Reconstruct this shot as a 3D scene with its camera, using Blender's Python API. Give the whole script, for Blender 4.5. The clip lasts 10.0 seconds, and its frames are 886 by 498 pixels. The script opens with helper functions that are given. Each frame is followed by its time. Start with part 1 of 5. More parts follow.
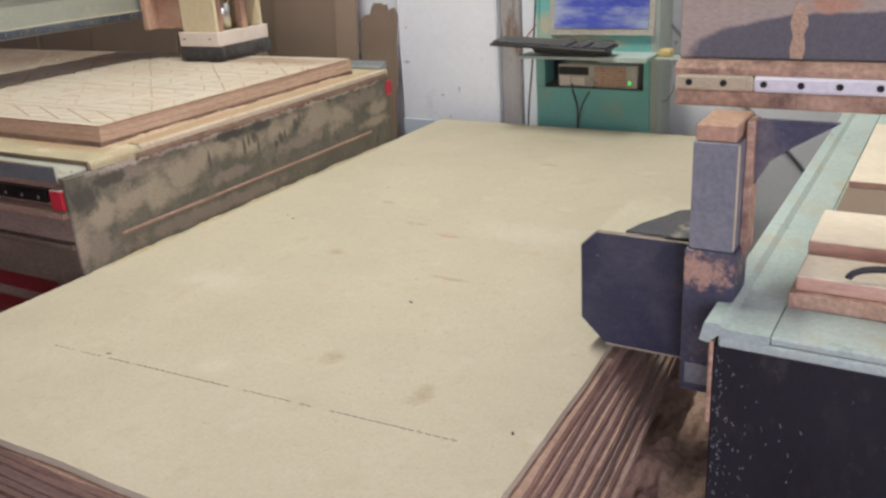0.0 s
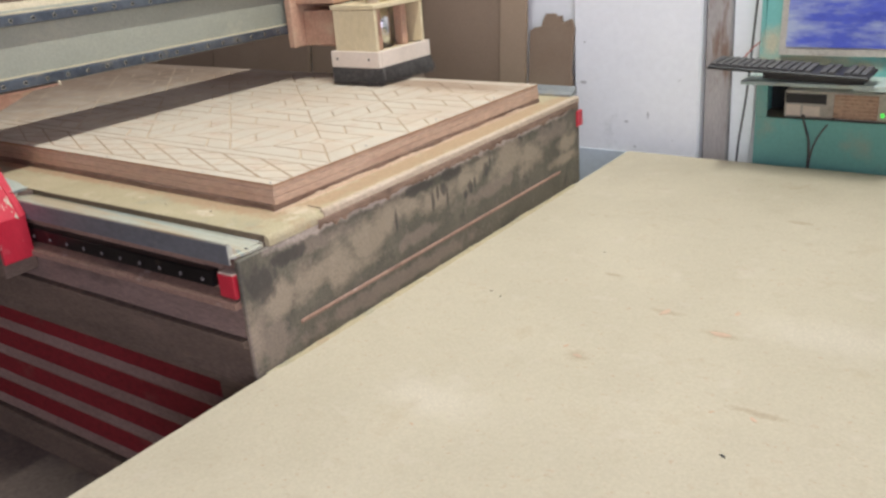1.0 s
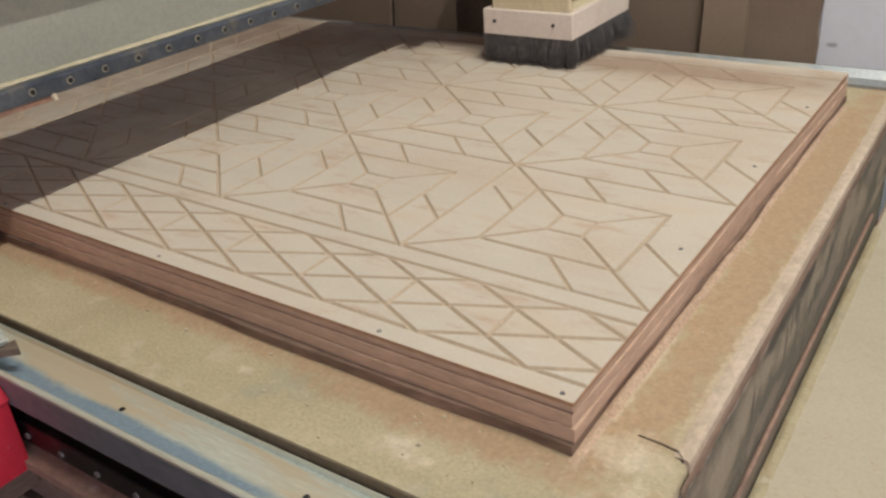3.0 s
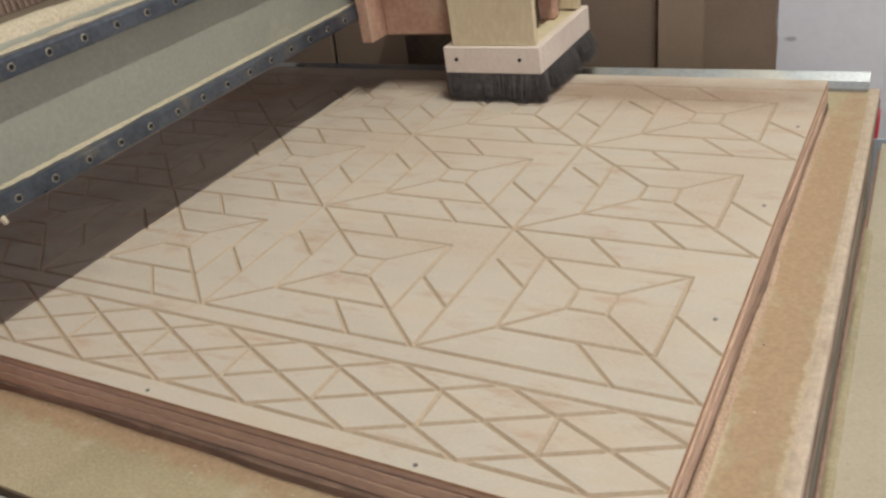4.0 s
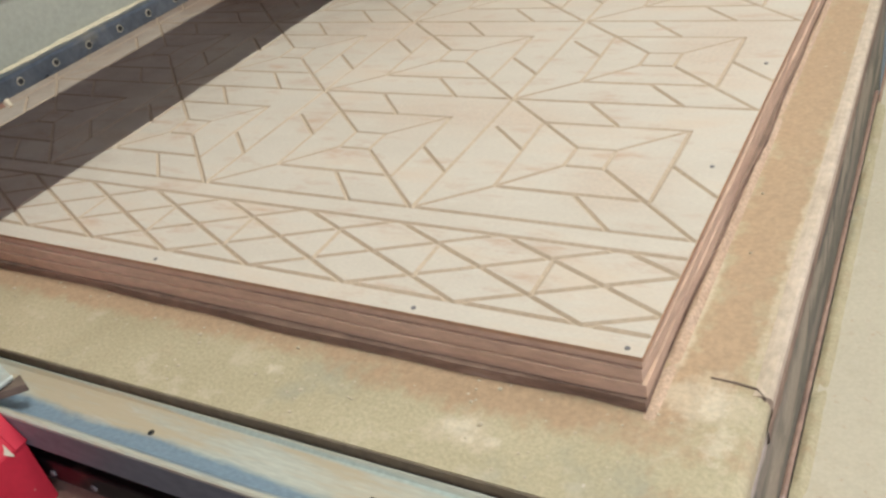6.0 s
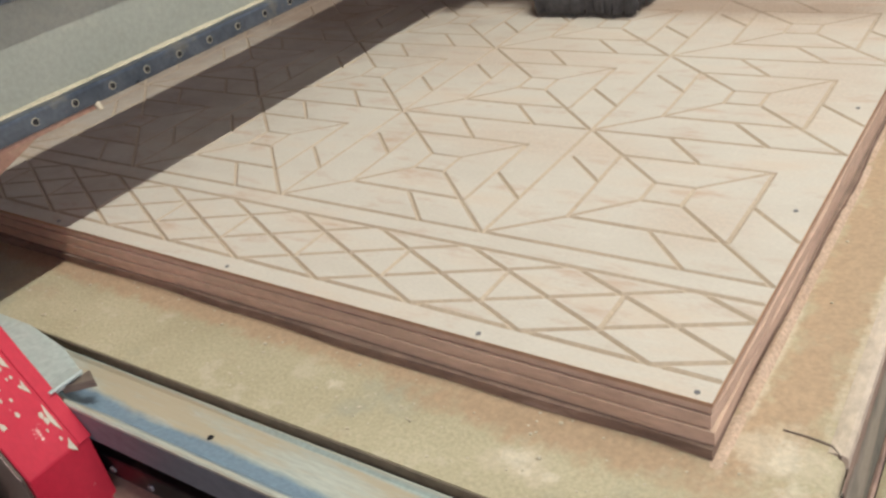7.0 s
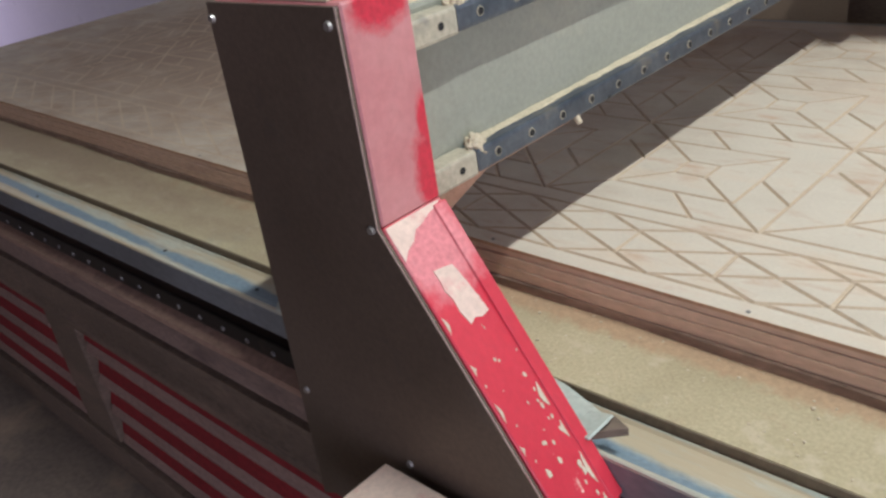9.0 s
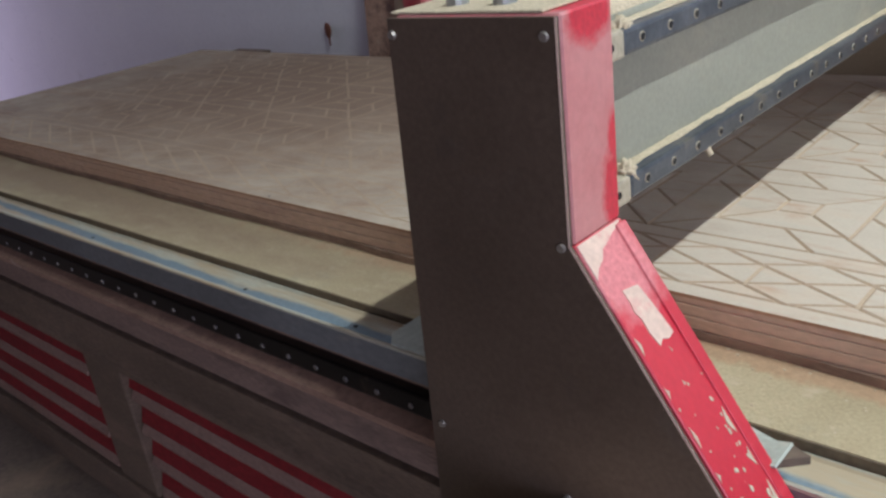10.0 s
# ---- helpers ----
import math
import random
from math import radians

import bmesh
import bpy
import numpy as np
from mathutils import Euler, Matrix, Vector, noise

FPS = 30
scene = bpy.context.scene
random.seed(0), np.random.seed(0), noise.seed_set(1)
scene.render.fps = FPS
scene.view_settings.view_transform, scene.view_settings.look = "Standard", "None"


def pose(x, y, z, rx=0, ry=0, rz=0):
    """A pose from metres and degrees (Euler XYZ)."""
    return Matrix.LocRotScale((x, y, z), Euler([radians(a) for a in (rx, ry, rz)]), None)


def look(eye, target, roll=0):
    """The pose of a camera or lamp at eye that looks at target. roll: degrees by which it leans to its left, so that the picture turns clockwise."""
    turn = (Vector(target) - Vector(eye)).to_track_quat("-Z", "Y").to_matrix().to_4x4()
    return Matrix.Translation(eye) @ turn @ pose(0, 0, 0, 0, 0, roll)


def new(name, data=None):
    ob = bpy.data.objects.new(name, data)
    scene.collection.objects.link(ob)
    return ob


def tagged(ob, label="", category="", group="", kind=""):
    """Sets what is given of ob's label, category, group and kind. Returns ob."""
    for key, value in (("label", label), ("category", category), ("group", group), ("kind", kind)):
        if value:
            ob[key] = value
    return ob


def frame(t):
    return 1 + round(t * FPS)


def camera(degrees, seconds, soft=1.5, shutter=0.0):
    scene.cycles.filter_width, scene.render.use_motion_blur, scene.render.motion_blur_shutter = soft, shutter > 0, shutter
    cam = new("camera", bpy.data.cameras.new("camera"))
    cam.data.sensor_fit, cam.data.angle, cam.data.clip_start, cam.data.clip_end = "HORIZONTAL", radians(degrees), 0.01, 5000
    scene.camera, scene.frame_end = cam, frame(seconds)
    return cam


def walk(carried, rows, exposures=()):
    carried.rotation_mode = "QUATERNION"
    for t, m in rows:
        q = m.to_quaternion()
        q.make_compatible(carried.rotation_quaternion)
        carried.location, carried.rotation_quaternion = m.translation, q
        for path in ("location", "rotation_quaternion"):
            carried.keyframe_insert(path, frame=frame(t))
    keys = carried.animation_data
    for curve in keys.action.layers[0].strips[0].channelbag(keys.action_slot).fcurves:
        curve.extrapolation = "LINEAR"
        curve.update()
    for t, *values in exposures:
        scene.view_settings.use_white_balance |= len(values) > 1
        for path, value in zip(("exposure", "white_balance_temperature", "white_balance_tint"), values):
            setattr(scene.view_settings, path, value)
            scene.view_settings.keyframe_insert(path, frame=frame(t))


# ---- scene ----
cam = camera(54.9, 10.0, 2.6)
PATH = [
    (0, (2.134, -1.566, 1.392), (1.140, 0.015, 0.676), -3.8),
    (0.5, (1.778, -1.431, 1.421), (0.843, 0.175, 0.683), -2.6),
    (1, (1.447, -1.279, 1.441), (0.318, 0.207, 0.720), -4.5),
    (1.5, (1.086, -1.057, 1.469), (-0.133, 0.352, 0.741), -3.9),
    (2, (0.762, -0.943, 1.434), (-0.307, 0.541, 0.624), -5.1),
    (2.5, (0.519, -0.809, 1.444), (-0.536, 0.619, 0.523), -5.8),
    (3, (0.313, -0.621, 1.450), (-0.742, 0.798, 0.515), -4.5),
    (4.3, (0.167, -0.529, 1.547), (-0.699, 0.979, 0.559), -12.6),
    (4.5, (0.170, -0.525, 1.547), (-0.648, 0.993, 0.533), -14.6),
    (5, (0.195, -0.535, 1.490), (-0.561, 0.907, 0.328), -15.3),
    (5.5, (0.205, -0.558, 1.466), (-0.605, 0.853, 0.304), -14.4),
    (6, (0.215, -0.577, 1.452), (-0.759, 0.792, 0.366), -12.8),
    (6.2, (0.220, -0.577, 1.448), (-0.811, 0.773, 0.391), -12.0),
    (7.3, (0.182, -0.573, 1.453), (-0.952, 0.752, 0.475), -11.2),
    (7.5, (0.139, -0.572, 1.460), (-1.027, 0.753, 0.519), -11.1),
    (8, (0.016, -0.622, 1.478), (-1.252, 0.648, 0.594), -10.9),
    (8.5, (-0.096, -0.669, 1.459), (-1.434, 0.520, 0.567), -10.8),
    (9, (-0.262, -0.799, 1.470), (-1.598, 0.385, 0.569), -9.7),
    (9.5, (-0.447, -0.868, 1.466), (-1.771, 0.363, 0.610), -9.9),
    (10, (-0.422, -0.950, 1.450), (-1.739, 0.340, 0.675), -8.1),
]
walk(cam, [(t, look(eye, target, roll)) for t, eye, target, roll in PATH], [(0.0, -0.10, 6400, 13), (0.5, -0.08, 6350, 13), (1.0, 0.05, 6200, 14), (2.0, -0.10, 6350, 14), (2.5, -0.25, 6450, 14), (3.0, -0.4, 6550, 15), (4.5, -0.45, 6490, 14), (5.5, -0.07, 6170, 12), (7.5, -0.08, 6150, 13), (8.0, -0.05, 6100, 13), (8.7, 0.0, 5950, 12), (10.0, -0.05, 5800, 12)])

# ---- world and light ----
world = bpy.data.worlds.new("sky")
scene.world = world
world.use_nodes = True
wn = world.node_tree
sky = wn.nodes.new("ShaderNodeTexSky")
sky.sky_type, sky.sun_disc = "NISHITA", False
sky.sun_elevation, sky.sun_rotation = radians(55), radians(120)
wn.links.new(sky.outputs[0], wn.nodes["Background"].inputs[0])
wn.nodes["Background"].inputs[1].default_value = 0.022


def area(name, m, sx, sy, watts, colour):
    d = bpy.data.lights.new(name, "AREA")
    d.shape, d.size, d.size_y, d.energy, d.color = "RECTANGLE", sx, sy, watts, colour
    ob = new(name, d)
    ob.matrix_world = m
    return ob


# unseen tube lamp over the router, implied by shadows, lengthwise with the gantry beam
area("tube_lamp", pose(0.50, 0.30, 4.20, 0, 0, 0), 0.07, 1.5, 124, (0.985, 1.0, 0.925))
# fill lamp added as lilac daylight far off left, in an assumed side doorway
area("unseen_left_fill", look((-10.58, 0.40, 1.35), (0.0, 0.40, 1.35)), 1.0, 2.6, 48, (0.92, 0.74, 1.0))
# daylight fill added on the right, behind the camera at the start; doorway assumed
area("unseen_right_fill", look((3.18, -2.60, 1.40), (0.0, -2.60, 1.40)), 3.2, 2.4, 84, (0.94, 0.84, 1.0))
# daylight fill added far behind the camera, in an assumed open front
area("unseen_front_fill", look((3.2, -4.62, 1.5), (3.2, 0.0, 1.5)), 2.8, 2.8, 58, (0.76, 0.81, 1.0))


# ---- materials ----
def mat(name, c1, c2, scale=6.0, rough=0.6, metal=0.0, bump=0.15, fine=90.0, grain=0.25, stain=None, stretch=(1, 1, 1), bump_dist=0.002, rough_var=0.12):
    """c1, c2: base colours mixed by broad noise; grain: strength of the fine noise; stain: list of (colour, scale, low, high, amount)."""
    m = bpy.data.materials.new(name)
    m.use_nodes = True
    nt = m.node_tree
    n, l = nt.nodes, nt.links
    p = n["Principled BSDF"]
    geo = n.new("ShaderNodeNewGeometry")
    mp = n.new("ShaderNodeMapping")
    mp.inputs["Scale"].default_value = stretch
    l.new(geo.outputs["Position"], mp.inputs["Vector"])

    def noise_tex(s, detail=4.0, rough_=0.6):
        t = n.new("ShaderNodeTexNoise")
        t.inputs["Scale"].default_value, t.inputs["Detail"].default_value, t.inputs["Roughness"].default_value = s, detail, rough_
        l.new(mp.outputs[0], t.inputs["Vector"])
        return t.outputs["Fac"]

    def ramp(sock, lo, hi):
        r = n.new("ShaderNodeMapRange")
        r.inputs[1].default_value, r.inputs[2].default_value = lo, hi
        l.new(sock, r.inputs[0])
        return r.outputs[0]

    def mixc(fac, a, b):
        x = n.new("ShaderNodeMix")
        x.data_type = "RGBA"
        for i, v in ((6, a), (7, b)):
            if isinstance(v, tuple):
                x.inputs[i].default_value = (*v, 1)
            else:
                l.new(v, x.inputs[i])
        l.new(fac, x.inputs[0])
        return x.outputs[2]

    broad = noise_tex(scale)
    col = mixc(ramp(broad, 0.3, 0.7), c1, c2)
    small = noise_tex(fine, 3.0)
    dark = n.new("ShaderNodeMapRange")
    dark.inputs[1].default_value, dark.inputs[2].default_value = 0.25, 0.75
    dark.inputs[3].default_value, dark.inputs[4].default_value = 1 - grain, 1 + grain
    l.new(small, dark.inputs[0])
    mul = n.new("ShaderNodeVectorMath")
    mul.operation = "SCALE"
    l.new(col, mul.inputs[0])
    l.new(dark.outputs[0], mul.inputs["Scale"])
    col = mul.outputs[0]
    for c, s, lo, hi, amount in stain or ():
        f = ramp(noise_tex(s, 6.0, 0.65), lo, hi)
        k = n.new("ShaderNodeMath")
        k.operation = "MULTIPLY"
        k.inputs[1].default_value = amount
        l.new(f, k.inputs[0])
        col = mixc(k.outputs[0], col, c)
    l.new(col, p.inputs["Base Color"])
    p.inputs["Metallic"].default_value = metal
    rr = n.new("ShaderNodeMapRange")
    rr.inputs[3].default_value, rr.inputs[4].default_value = max(0.05, rough - rough_var), min(1.0, rough + rough_var)
    l.new(broad, rr.inputs[0])
    l.new(rr.outputs[0], p.inputs["Roughness"])
    b = n.new("ShaderNodeBump")
    b.inputs["Strength"].default_value, b.inputs["Distance"].default_value = bump, bump_dist
    l.new(small, b.inputs["Height"])
    l.new(b.outputs[0], p.inputs["Normal"])
    return m


M = dict(
    mdf=mat("mdf_sheet", (0.485, 0.425, 0.30), (0.545, 0.48, 0.345), 3.5, 0.75, 0, 0.06, 160, 0.08, [((0.40, 0.31, 0.19), 7.0, 0.60, 0.78, 0.5), ((0.30, 0.21, 0.13), 22.0, 0.66, 0.77, 0.5), ((0.42, 0.25, 0.15), 70.0, 0.61, 0.70, 0.5), ((0.47, 0.31, 0.20), 26.0, 0.64, 0.74, 0.45), ((0.44, 0.37, 0.25), 13.0, 0.56, 0.7, 0.4), ((0.60, 0.53, 0.42), 11.0, 0.58, 0.72, 0.5)]),
    carved=mat("carved_mdf", (0.545, 0.475, 0.37), (0.605, 0.54, 0.43), 4.0, 0.8, 0, 0.1, 180, 0.08, [((0.57, 0.42, 0.28), 4.0, 0.50, 0.72, 0.6), ((0.47, 0.30, 0.19), 9.0, 0.55, 0.70, 0.7), ((0.62, 0.57, 0.46), 22.0, 0.58, 0.7, 0.5)], stretch=(0.9, 2.6, 1)),
    groove=mat("groove_mdf", (0.48, 0.375, 0.26), (0.54, 0.435, 0.31), 9.0, 0.85, 0, 0.1, 180, 0.12),
    edge=mat("mdf_edge", (0.52, 0.355, 0.24), (0.60, 0.43, 0.30), 6.0, 0.85, 0, 0.4, 70, 0.16, [((0.36, 0.235, 0.175), 9, 0.56, 0.70, 0.5), ((0.66, 0.50, 0.40), 16, 0.62, 0.72, 0.25)], stretch=(0.5, 0.5, 1.8)),
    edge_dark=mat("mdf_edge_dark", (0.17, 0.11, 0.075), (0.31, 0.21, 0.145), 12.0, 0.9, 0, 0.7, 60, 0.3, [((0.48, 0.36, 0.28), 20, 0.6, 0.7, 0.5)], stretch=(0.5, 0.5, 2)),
    redfilm=mat("dust_filmed_red", (0.50, 0.18, 0.18), (0.59, 0.28, 0.265), 7, 0.45, 0, 0.1, 100, 0.08, [((0.72, 0.60, 0.50), 26, 0.70, 0.72, 0.8)]),
    redchip=mat("chipped_red", (0.50, 0.022, 0.042), (0.58, 0.036, 0.056), 5, 0.35, 0, 0.1, 100, 0.08, [((0.68, 0.30, 0.28), 9, 0.62, 0.70, 0.5), ((0.74, 0.58, 0.46), 18, 0.66, 0.69, 0.9)], stretch=(1, 1.4, 1)),
    edge_top=mat("mdf_edge_rim", (0.36, 0.20, 0.11), (0.44, 0.27, 0.15), 12.0, 0.8, 0, 0.3, 80, 0.2),
    bed=mat("dusty_bed", (0.41, 0.345, 0.205), (0.49, 0.42, 0.26), 7.0, 0.85, 0, 0.42, 210, 0.17, [((0.57, 0.49, 0.34), 18, 0.56, 0.68, 0.6), ((0.33, 0.32, 0.235), 6, 0.56, 0.70, 0.6), ((0.42, 0.29, 0.18), 10, 0.58, 0.72, 0.5), ((0.66, 0.60, 0.47), 60, 0.68, 0.72, 0.7)], bump_dist=0.003),
    sawdust=mat("sawdust", (0.50, 0.345, 0.225), (0.58, 0.42, 0.29), 20.0, 0.95, 0, 0.8, 220, 0.25, bump_dist=0.004),
    steel=mat("dusty_steel", (0.30, 0.32, 0.32), (0.38, 0.40, 0.39), 5.0, 0.42, 0.6, 0.12, 120, 0.15, [((0.48, 0.44, 0.33), 6, 0.5, 0.66, 0.8), ((0.13, 0.13, 0.13), 9, 0.6, 0.75, 0.5)]),
    strip=mat("strip_top", (0.46, 0.47, 0.38), (0.53, 0.52, 0.41), 4.0, 0.5, 0.1, 0.15, 100, 0.15, [((0.50, 0.40, 0.25), 9, 0.42, 0.56, 0.85), ((0.58, 0.60, 0.54), 16, 0.60, 0.70, 0.6)], stretch=(0.4, 3, 1)),
    strip_face=mat("strip_face", (0.17, 0.18, 0.18), (0.25, 0.27, 0.28), 4.0, 0.5, 0.4, 0.15, 100, 0.15, [((0.40, 0.38, 0.32), 10, 0.62, 0.72, 0.6)], stretch=(0.5, 2, 1)),
    rail=mat("black_rail", (0.012, 0.012, 0.013), (0.03, 0.028, 0.027), 10, 0.35, 0.7, 0.1, 120, 0.2, [((0.16, 0.11, 0.08), 9, 0.6, 0.75, 0.5)]),
    railg=mat("gantry_rail", (0.055, 0.068, 0.088), (0.16, 0.18, 0.205), 9, 0.32, 0.6, 0.1, 120, 0.2, [((0.34, 0.29, 0.19), 12, 0.58, 0.72, 0.5)]),
    railbare=mat("bare_rail", (0.40, 0.37, 0.28), (0.52, 0.47, 0.34), 14, 0.5, 0.2, 0.2, 120, 0.2, [((0.16, 0.16, 0.15), 16, 0.58, 0.72, 0.6)]),
    pinkdust=mat("dusty_red_steel", (0.29, 0.18, 0.125), (0.39, 0.255, 0.185), 6, 0.8, 0, 0.3, 110, 0.25, [((0.12, 0.075, 0.06), 8, 0.52, 0.68, 0.7), ((0.55, 0.44, 0.37), 20, 0.62, 0.7, 0.5)], stretch=(0.6, 0.6, 2)),
    darkframe=mat("dusty_dark_frame", (0.115, 0.083, 0.058), (0.185, 0.135, 0.095), 5, 0.75, 0, 0.3, 110, 0.3, [((0.25, 0.17, 0.125), 7, 0.54, 0.7, 0.6)], stretch=(0.5, 0.5, 2)),
    channel=mat("dusty_channel", (0.18, 0.125, 0.10), (0.27, 0.19, 0.15), 5, 0.8, 0, 0.3, 110, 0.25, [((0.08, 0.055, 0.045), 7, 0.54, 0.7, 0.7), ((0.34, 0.26, 0.21), 12, 0.6, 0.7, 0.5)], stretch=(0.5, 0.5, 2)),
    paledust=mat("pinkish_pale_dust", (0.62, 0.46, 0.37), (0.70, 0.55, 0.44), 14, 0.85, 0, 0.2, 130, 0.12, [((0.64, 0.25, 0.23), 18, 0.56, 0.66, 0.6)]),
    footplate=mat("grey_foot_plate", (0.38, 0.43, 0.37), (0.46, 0.50, 0.43), 6, 0.6, 0, 0.15, 110, 0.15, [((0.46, 0.42, 0.31), 9, 0.55, 0.68, 0.6)]),
    redlouvre=mat("red_louvre", (0.19, 0.011, 0.016), (0.24, 0.017, 0.022), 6, 0.6, 0, 0.2, 100, 0.25, [((0.20, 0.12, 0.085), 9, 0.6, 0.74, 0.5)], stretch=(0.5, 1, 1)),
    plate=mat("black_brown_plate", (0.105, 0.077, 0.055), (0.135, 0.100, 0.072), 5.0, 0.5, 0.3, 0.12, 150, 0.15, [((0.15, 0.13, 0.11), 7, 0.58, 0.75, 0.45), ((0.07, 0.06, 0.05), 12, 0.6, 0.72, 0.5)]),
    # olive tone dark enough to hold the slot's shade; also on the tray
    slotdirt=mat("slot_shade_olive", (0.15, 0.115, 0.075), (0.20, 0.155, 0.10), 9, 0.9, 0, 0.3, 100, 0.2),
    side=mat("smeared_side_panel", (0.095, 0.088, 0.064), (0.18, 0.163, 0.118), 5, 0.7, 0.0, 0.2, 120, 0.25, [((0.24, 0.20, 0.16), 7.0, 0.54, 0.72, 0.5), ((0.045, 0.042, 0.037), 9, 0.58, 0.68, 0.6), ((0.28, 0.23, 0.19), 32, 0.60, 0.68, 0.5)], stretch=(1, 1.6, 0.9)),
    lipdust=mat("lilac_grey_edge_dust", (0.50, 0.40, 0.28), (0.58, 0.47, 0.35), 9, 0.9, 0, 0.5, 120, 0.2, [((0.36, 0.27, 0.19), 14, 0.58, 0.7, 0.6)], stretch=(1, 0.6, 1)),
    stepdust=mat("pinkish_step_dust", (0.24, 0.155, 0.12), (0.30, 0.20, 0.16), 8, 0.9, 0, 0.4, 130, 0.2, [((0.15, 0.09, 0.07), 10, 0.58, 0.72, 0.5)], stretch=(0.5, 1, 1)),
    cream=mat("cream_dust_film", (0.48, 0.43, 0.30), (0.55, 0.49, 0.36), 8, 0.85, 0, 0.2, 130, 0.1),
    hookrust=mat("rusty_iron", (0.16, 0.06, 0.035), (0.22, 0.09, 0.05), 20, 0.8, 0.2, 0.3, 90, 0.3),
    beam=mat("grey_green_beam", (0.265, 0.275, 0.215), (0.325, 0.33, 0.26), 3.0, 0.55, 0, 0.12, 130, 0.1, [((0.50, 0.45, 0.32), 5, 0.56, 0.75, 0.5), ((0.20, 0.21, 0.18), 9, 0.68, 0.76, 0.6)]),
    dust=mat("pale_dust", (0.50, 0.43, 0.29), (0.58, 0.50, 0.35), 15, 0.95, 0, 0.7, 200, 0.2, bump_dist=0.004),
    ply=mat("pale_plywood", (0.60, 0.50, 0.30), (0.68, 0.58, 0.38), 6, 0.7, 0, 0.15, 120, 0.1, [((0.48, 0.36, 0.20), 9, 0.6, 0.75, 0.4)], stretch=(1, 1, 0.4)),
    plypink=mat("pinkish_batten", (0.70, 0.60, 0.49), (0.77, 0.67, 0.56), 8, 0.7, 0, 0.15, 120, 0.08),
    carriage=mat("dusty_orange_plate", (0.42, 0.24, 0.16), (0.52, 0.33, 0.22), 8, 0.75, 0, 0.3, 100, 0.2, [((0.55, 0.43, 0.28), 10, 0.5, 0.68, 0.7)]),
    bristle=mat("dark_bristle", (0.045, 0.040, 0.037), (0.11, 0.10, 0.09), 60, 0.7, 0, 0.1, 300, 0.3),
    chrome=mat("spindle_steel", (0.60, 0.60, 0.60), (0.70, 0.70, 0.69), 10, 0.22, 1.0, 0.03, 100, 0.05),
    chrome2=mat("bright_rail", (0.74, 0.72, 0.73), (0.82, 0.80, 0.81), 10, 0.45, 0.1, 0.1, 100, 0.1, [((0.42, 0.30, 0.22), 9, 0.56, 0.66, 0.7)]),
    wall=mat("whitewash", (0.85, 0.86, 0.88), (0.89, 0.90, 0.91), 2.0, 0.9, 0, 0.35, 45, 0.03, [((0.50, 0.52, 0.50), 4, 0.64, 0.8, 0.6), ((0.22, 0.21, 0.19), 14, 0.705, 0.735, 0.8)], bump_dist=0.004),
    dado=mat("blue_grey_dado", (0.62, 0.70, 0.76), (0.68, 0.75, 0.80), 3.0, 0.9, 0, 0.35, 45, 0.05, [((0.28, 0.31, 0.32), 8, 0.62, 0.75, 0.6)]),
    brownwall=mat("stained_plaster", (0.34, 0.30, 0.28), (0.46, 0.43, 0.41), 3.0, 0.9, 0, 0.3, 60, 0.15, [((0.20, 0.11, 0.07), 5, 0.55, 0.66, 0.8)], stretch=(3, 1, 0.6)),
    board=mat("brown_board", (0.22, 0.155, 0.105), (0.27, 0.195, 0.135), 2.0, 0.75, 0, 0.08, 140, 0.08, [((0.32, 0.25, 0.18), 3, 0.55, 0.8, 0.5)]),
    boardlight=mat("light_brown_board", (0.30, 0.22, 0.15), (0.36, 0.27, 0.185), 2.5, 0.75, 0, 0.08, 140, 0.08),
    black=mat("black_sack", (0.010, 0.011, 0.014), (0.025, 0.027, 0.033), 30, 0.45, 0, 0.6, 70, 0.3, bump_dist=0.006),
    floor=mat("dusty_concrete", (0.13, 0.10, 0.08), (0.20, 0.155, 0.12), 2.0, 0.9, 0, 0.4, 60, 0.25, [((0.34, 0.25, 0.17), 3, 0.52, 0.7, 0.7)]),
    teal=mat("teal_paint", (0.155, 0.42, 0.375), (0.20, 0.49, 0.44), 4.0, 0.5, 0, 0.08, 110, 0.08, [((0.40, 0.36, 0.25), 6, 0.58, 0.78, 0.5)]),
    tealgrey=mat("dusty_teal_edge", (0.34, 0.40, 0.36), (0.42, 0.44, 0.38), 6.0, 0.7, 0, 0.15, 110, 0.15),
    screen=mat("monitor_screen", (0.06, 0.08, 0.36), (0.09, 0.12, 0.46), 5, 0.3, 0, 0.02, 60, 0.1, [((0.36, 0.40, 0.48), 4.0, 0.42, 0.58, 0.85), ((0.10, 0.09, 0.14), 9.0, 0.6, 0.7, 0.5)], stretch=(0.7, 1, 2.2)),
    beige=mat("dusty_beige_plastic", (0.44, 0.40, 0.33), (0.54, 0.50, 0.42), 9, 0.6, 0, 0.15, 90, 0.15, [((0.28, 0.2, 0.13), 12, 0.56, 0.7, 0.5)]),
    blackplastic=mat("black_plastic", (0.015, 0.015, 0.016), (0.035, 0.033, 0.030), 12, 0.5, 0, 0.1, 90, 0.2),
    navy=mat("navy_paint", (0.026, 0.029, 0.060), (0.042, 0.045, 0.082), 5, 0.5, 0.0, 0.15, 120, 0.25, [((0.15, 0.14, 0.15), 5, 0.52, 0.75, 0.5), ((0.08, 0.07, 0.075), 16, 0.6, 0.72, 0.4), ((0.48, 0.46, 0.46), 34, 0.68, 0.72, 0.8)]),
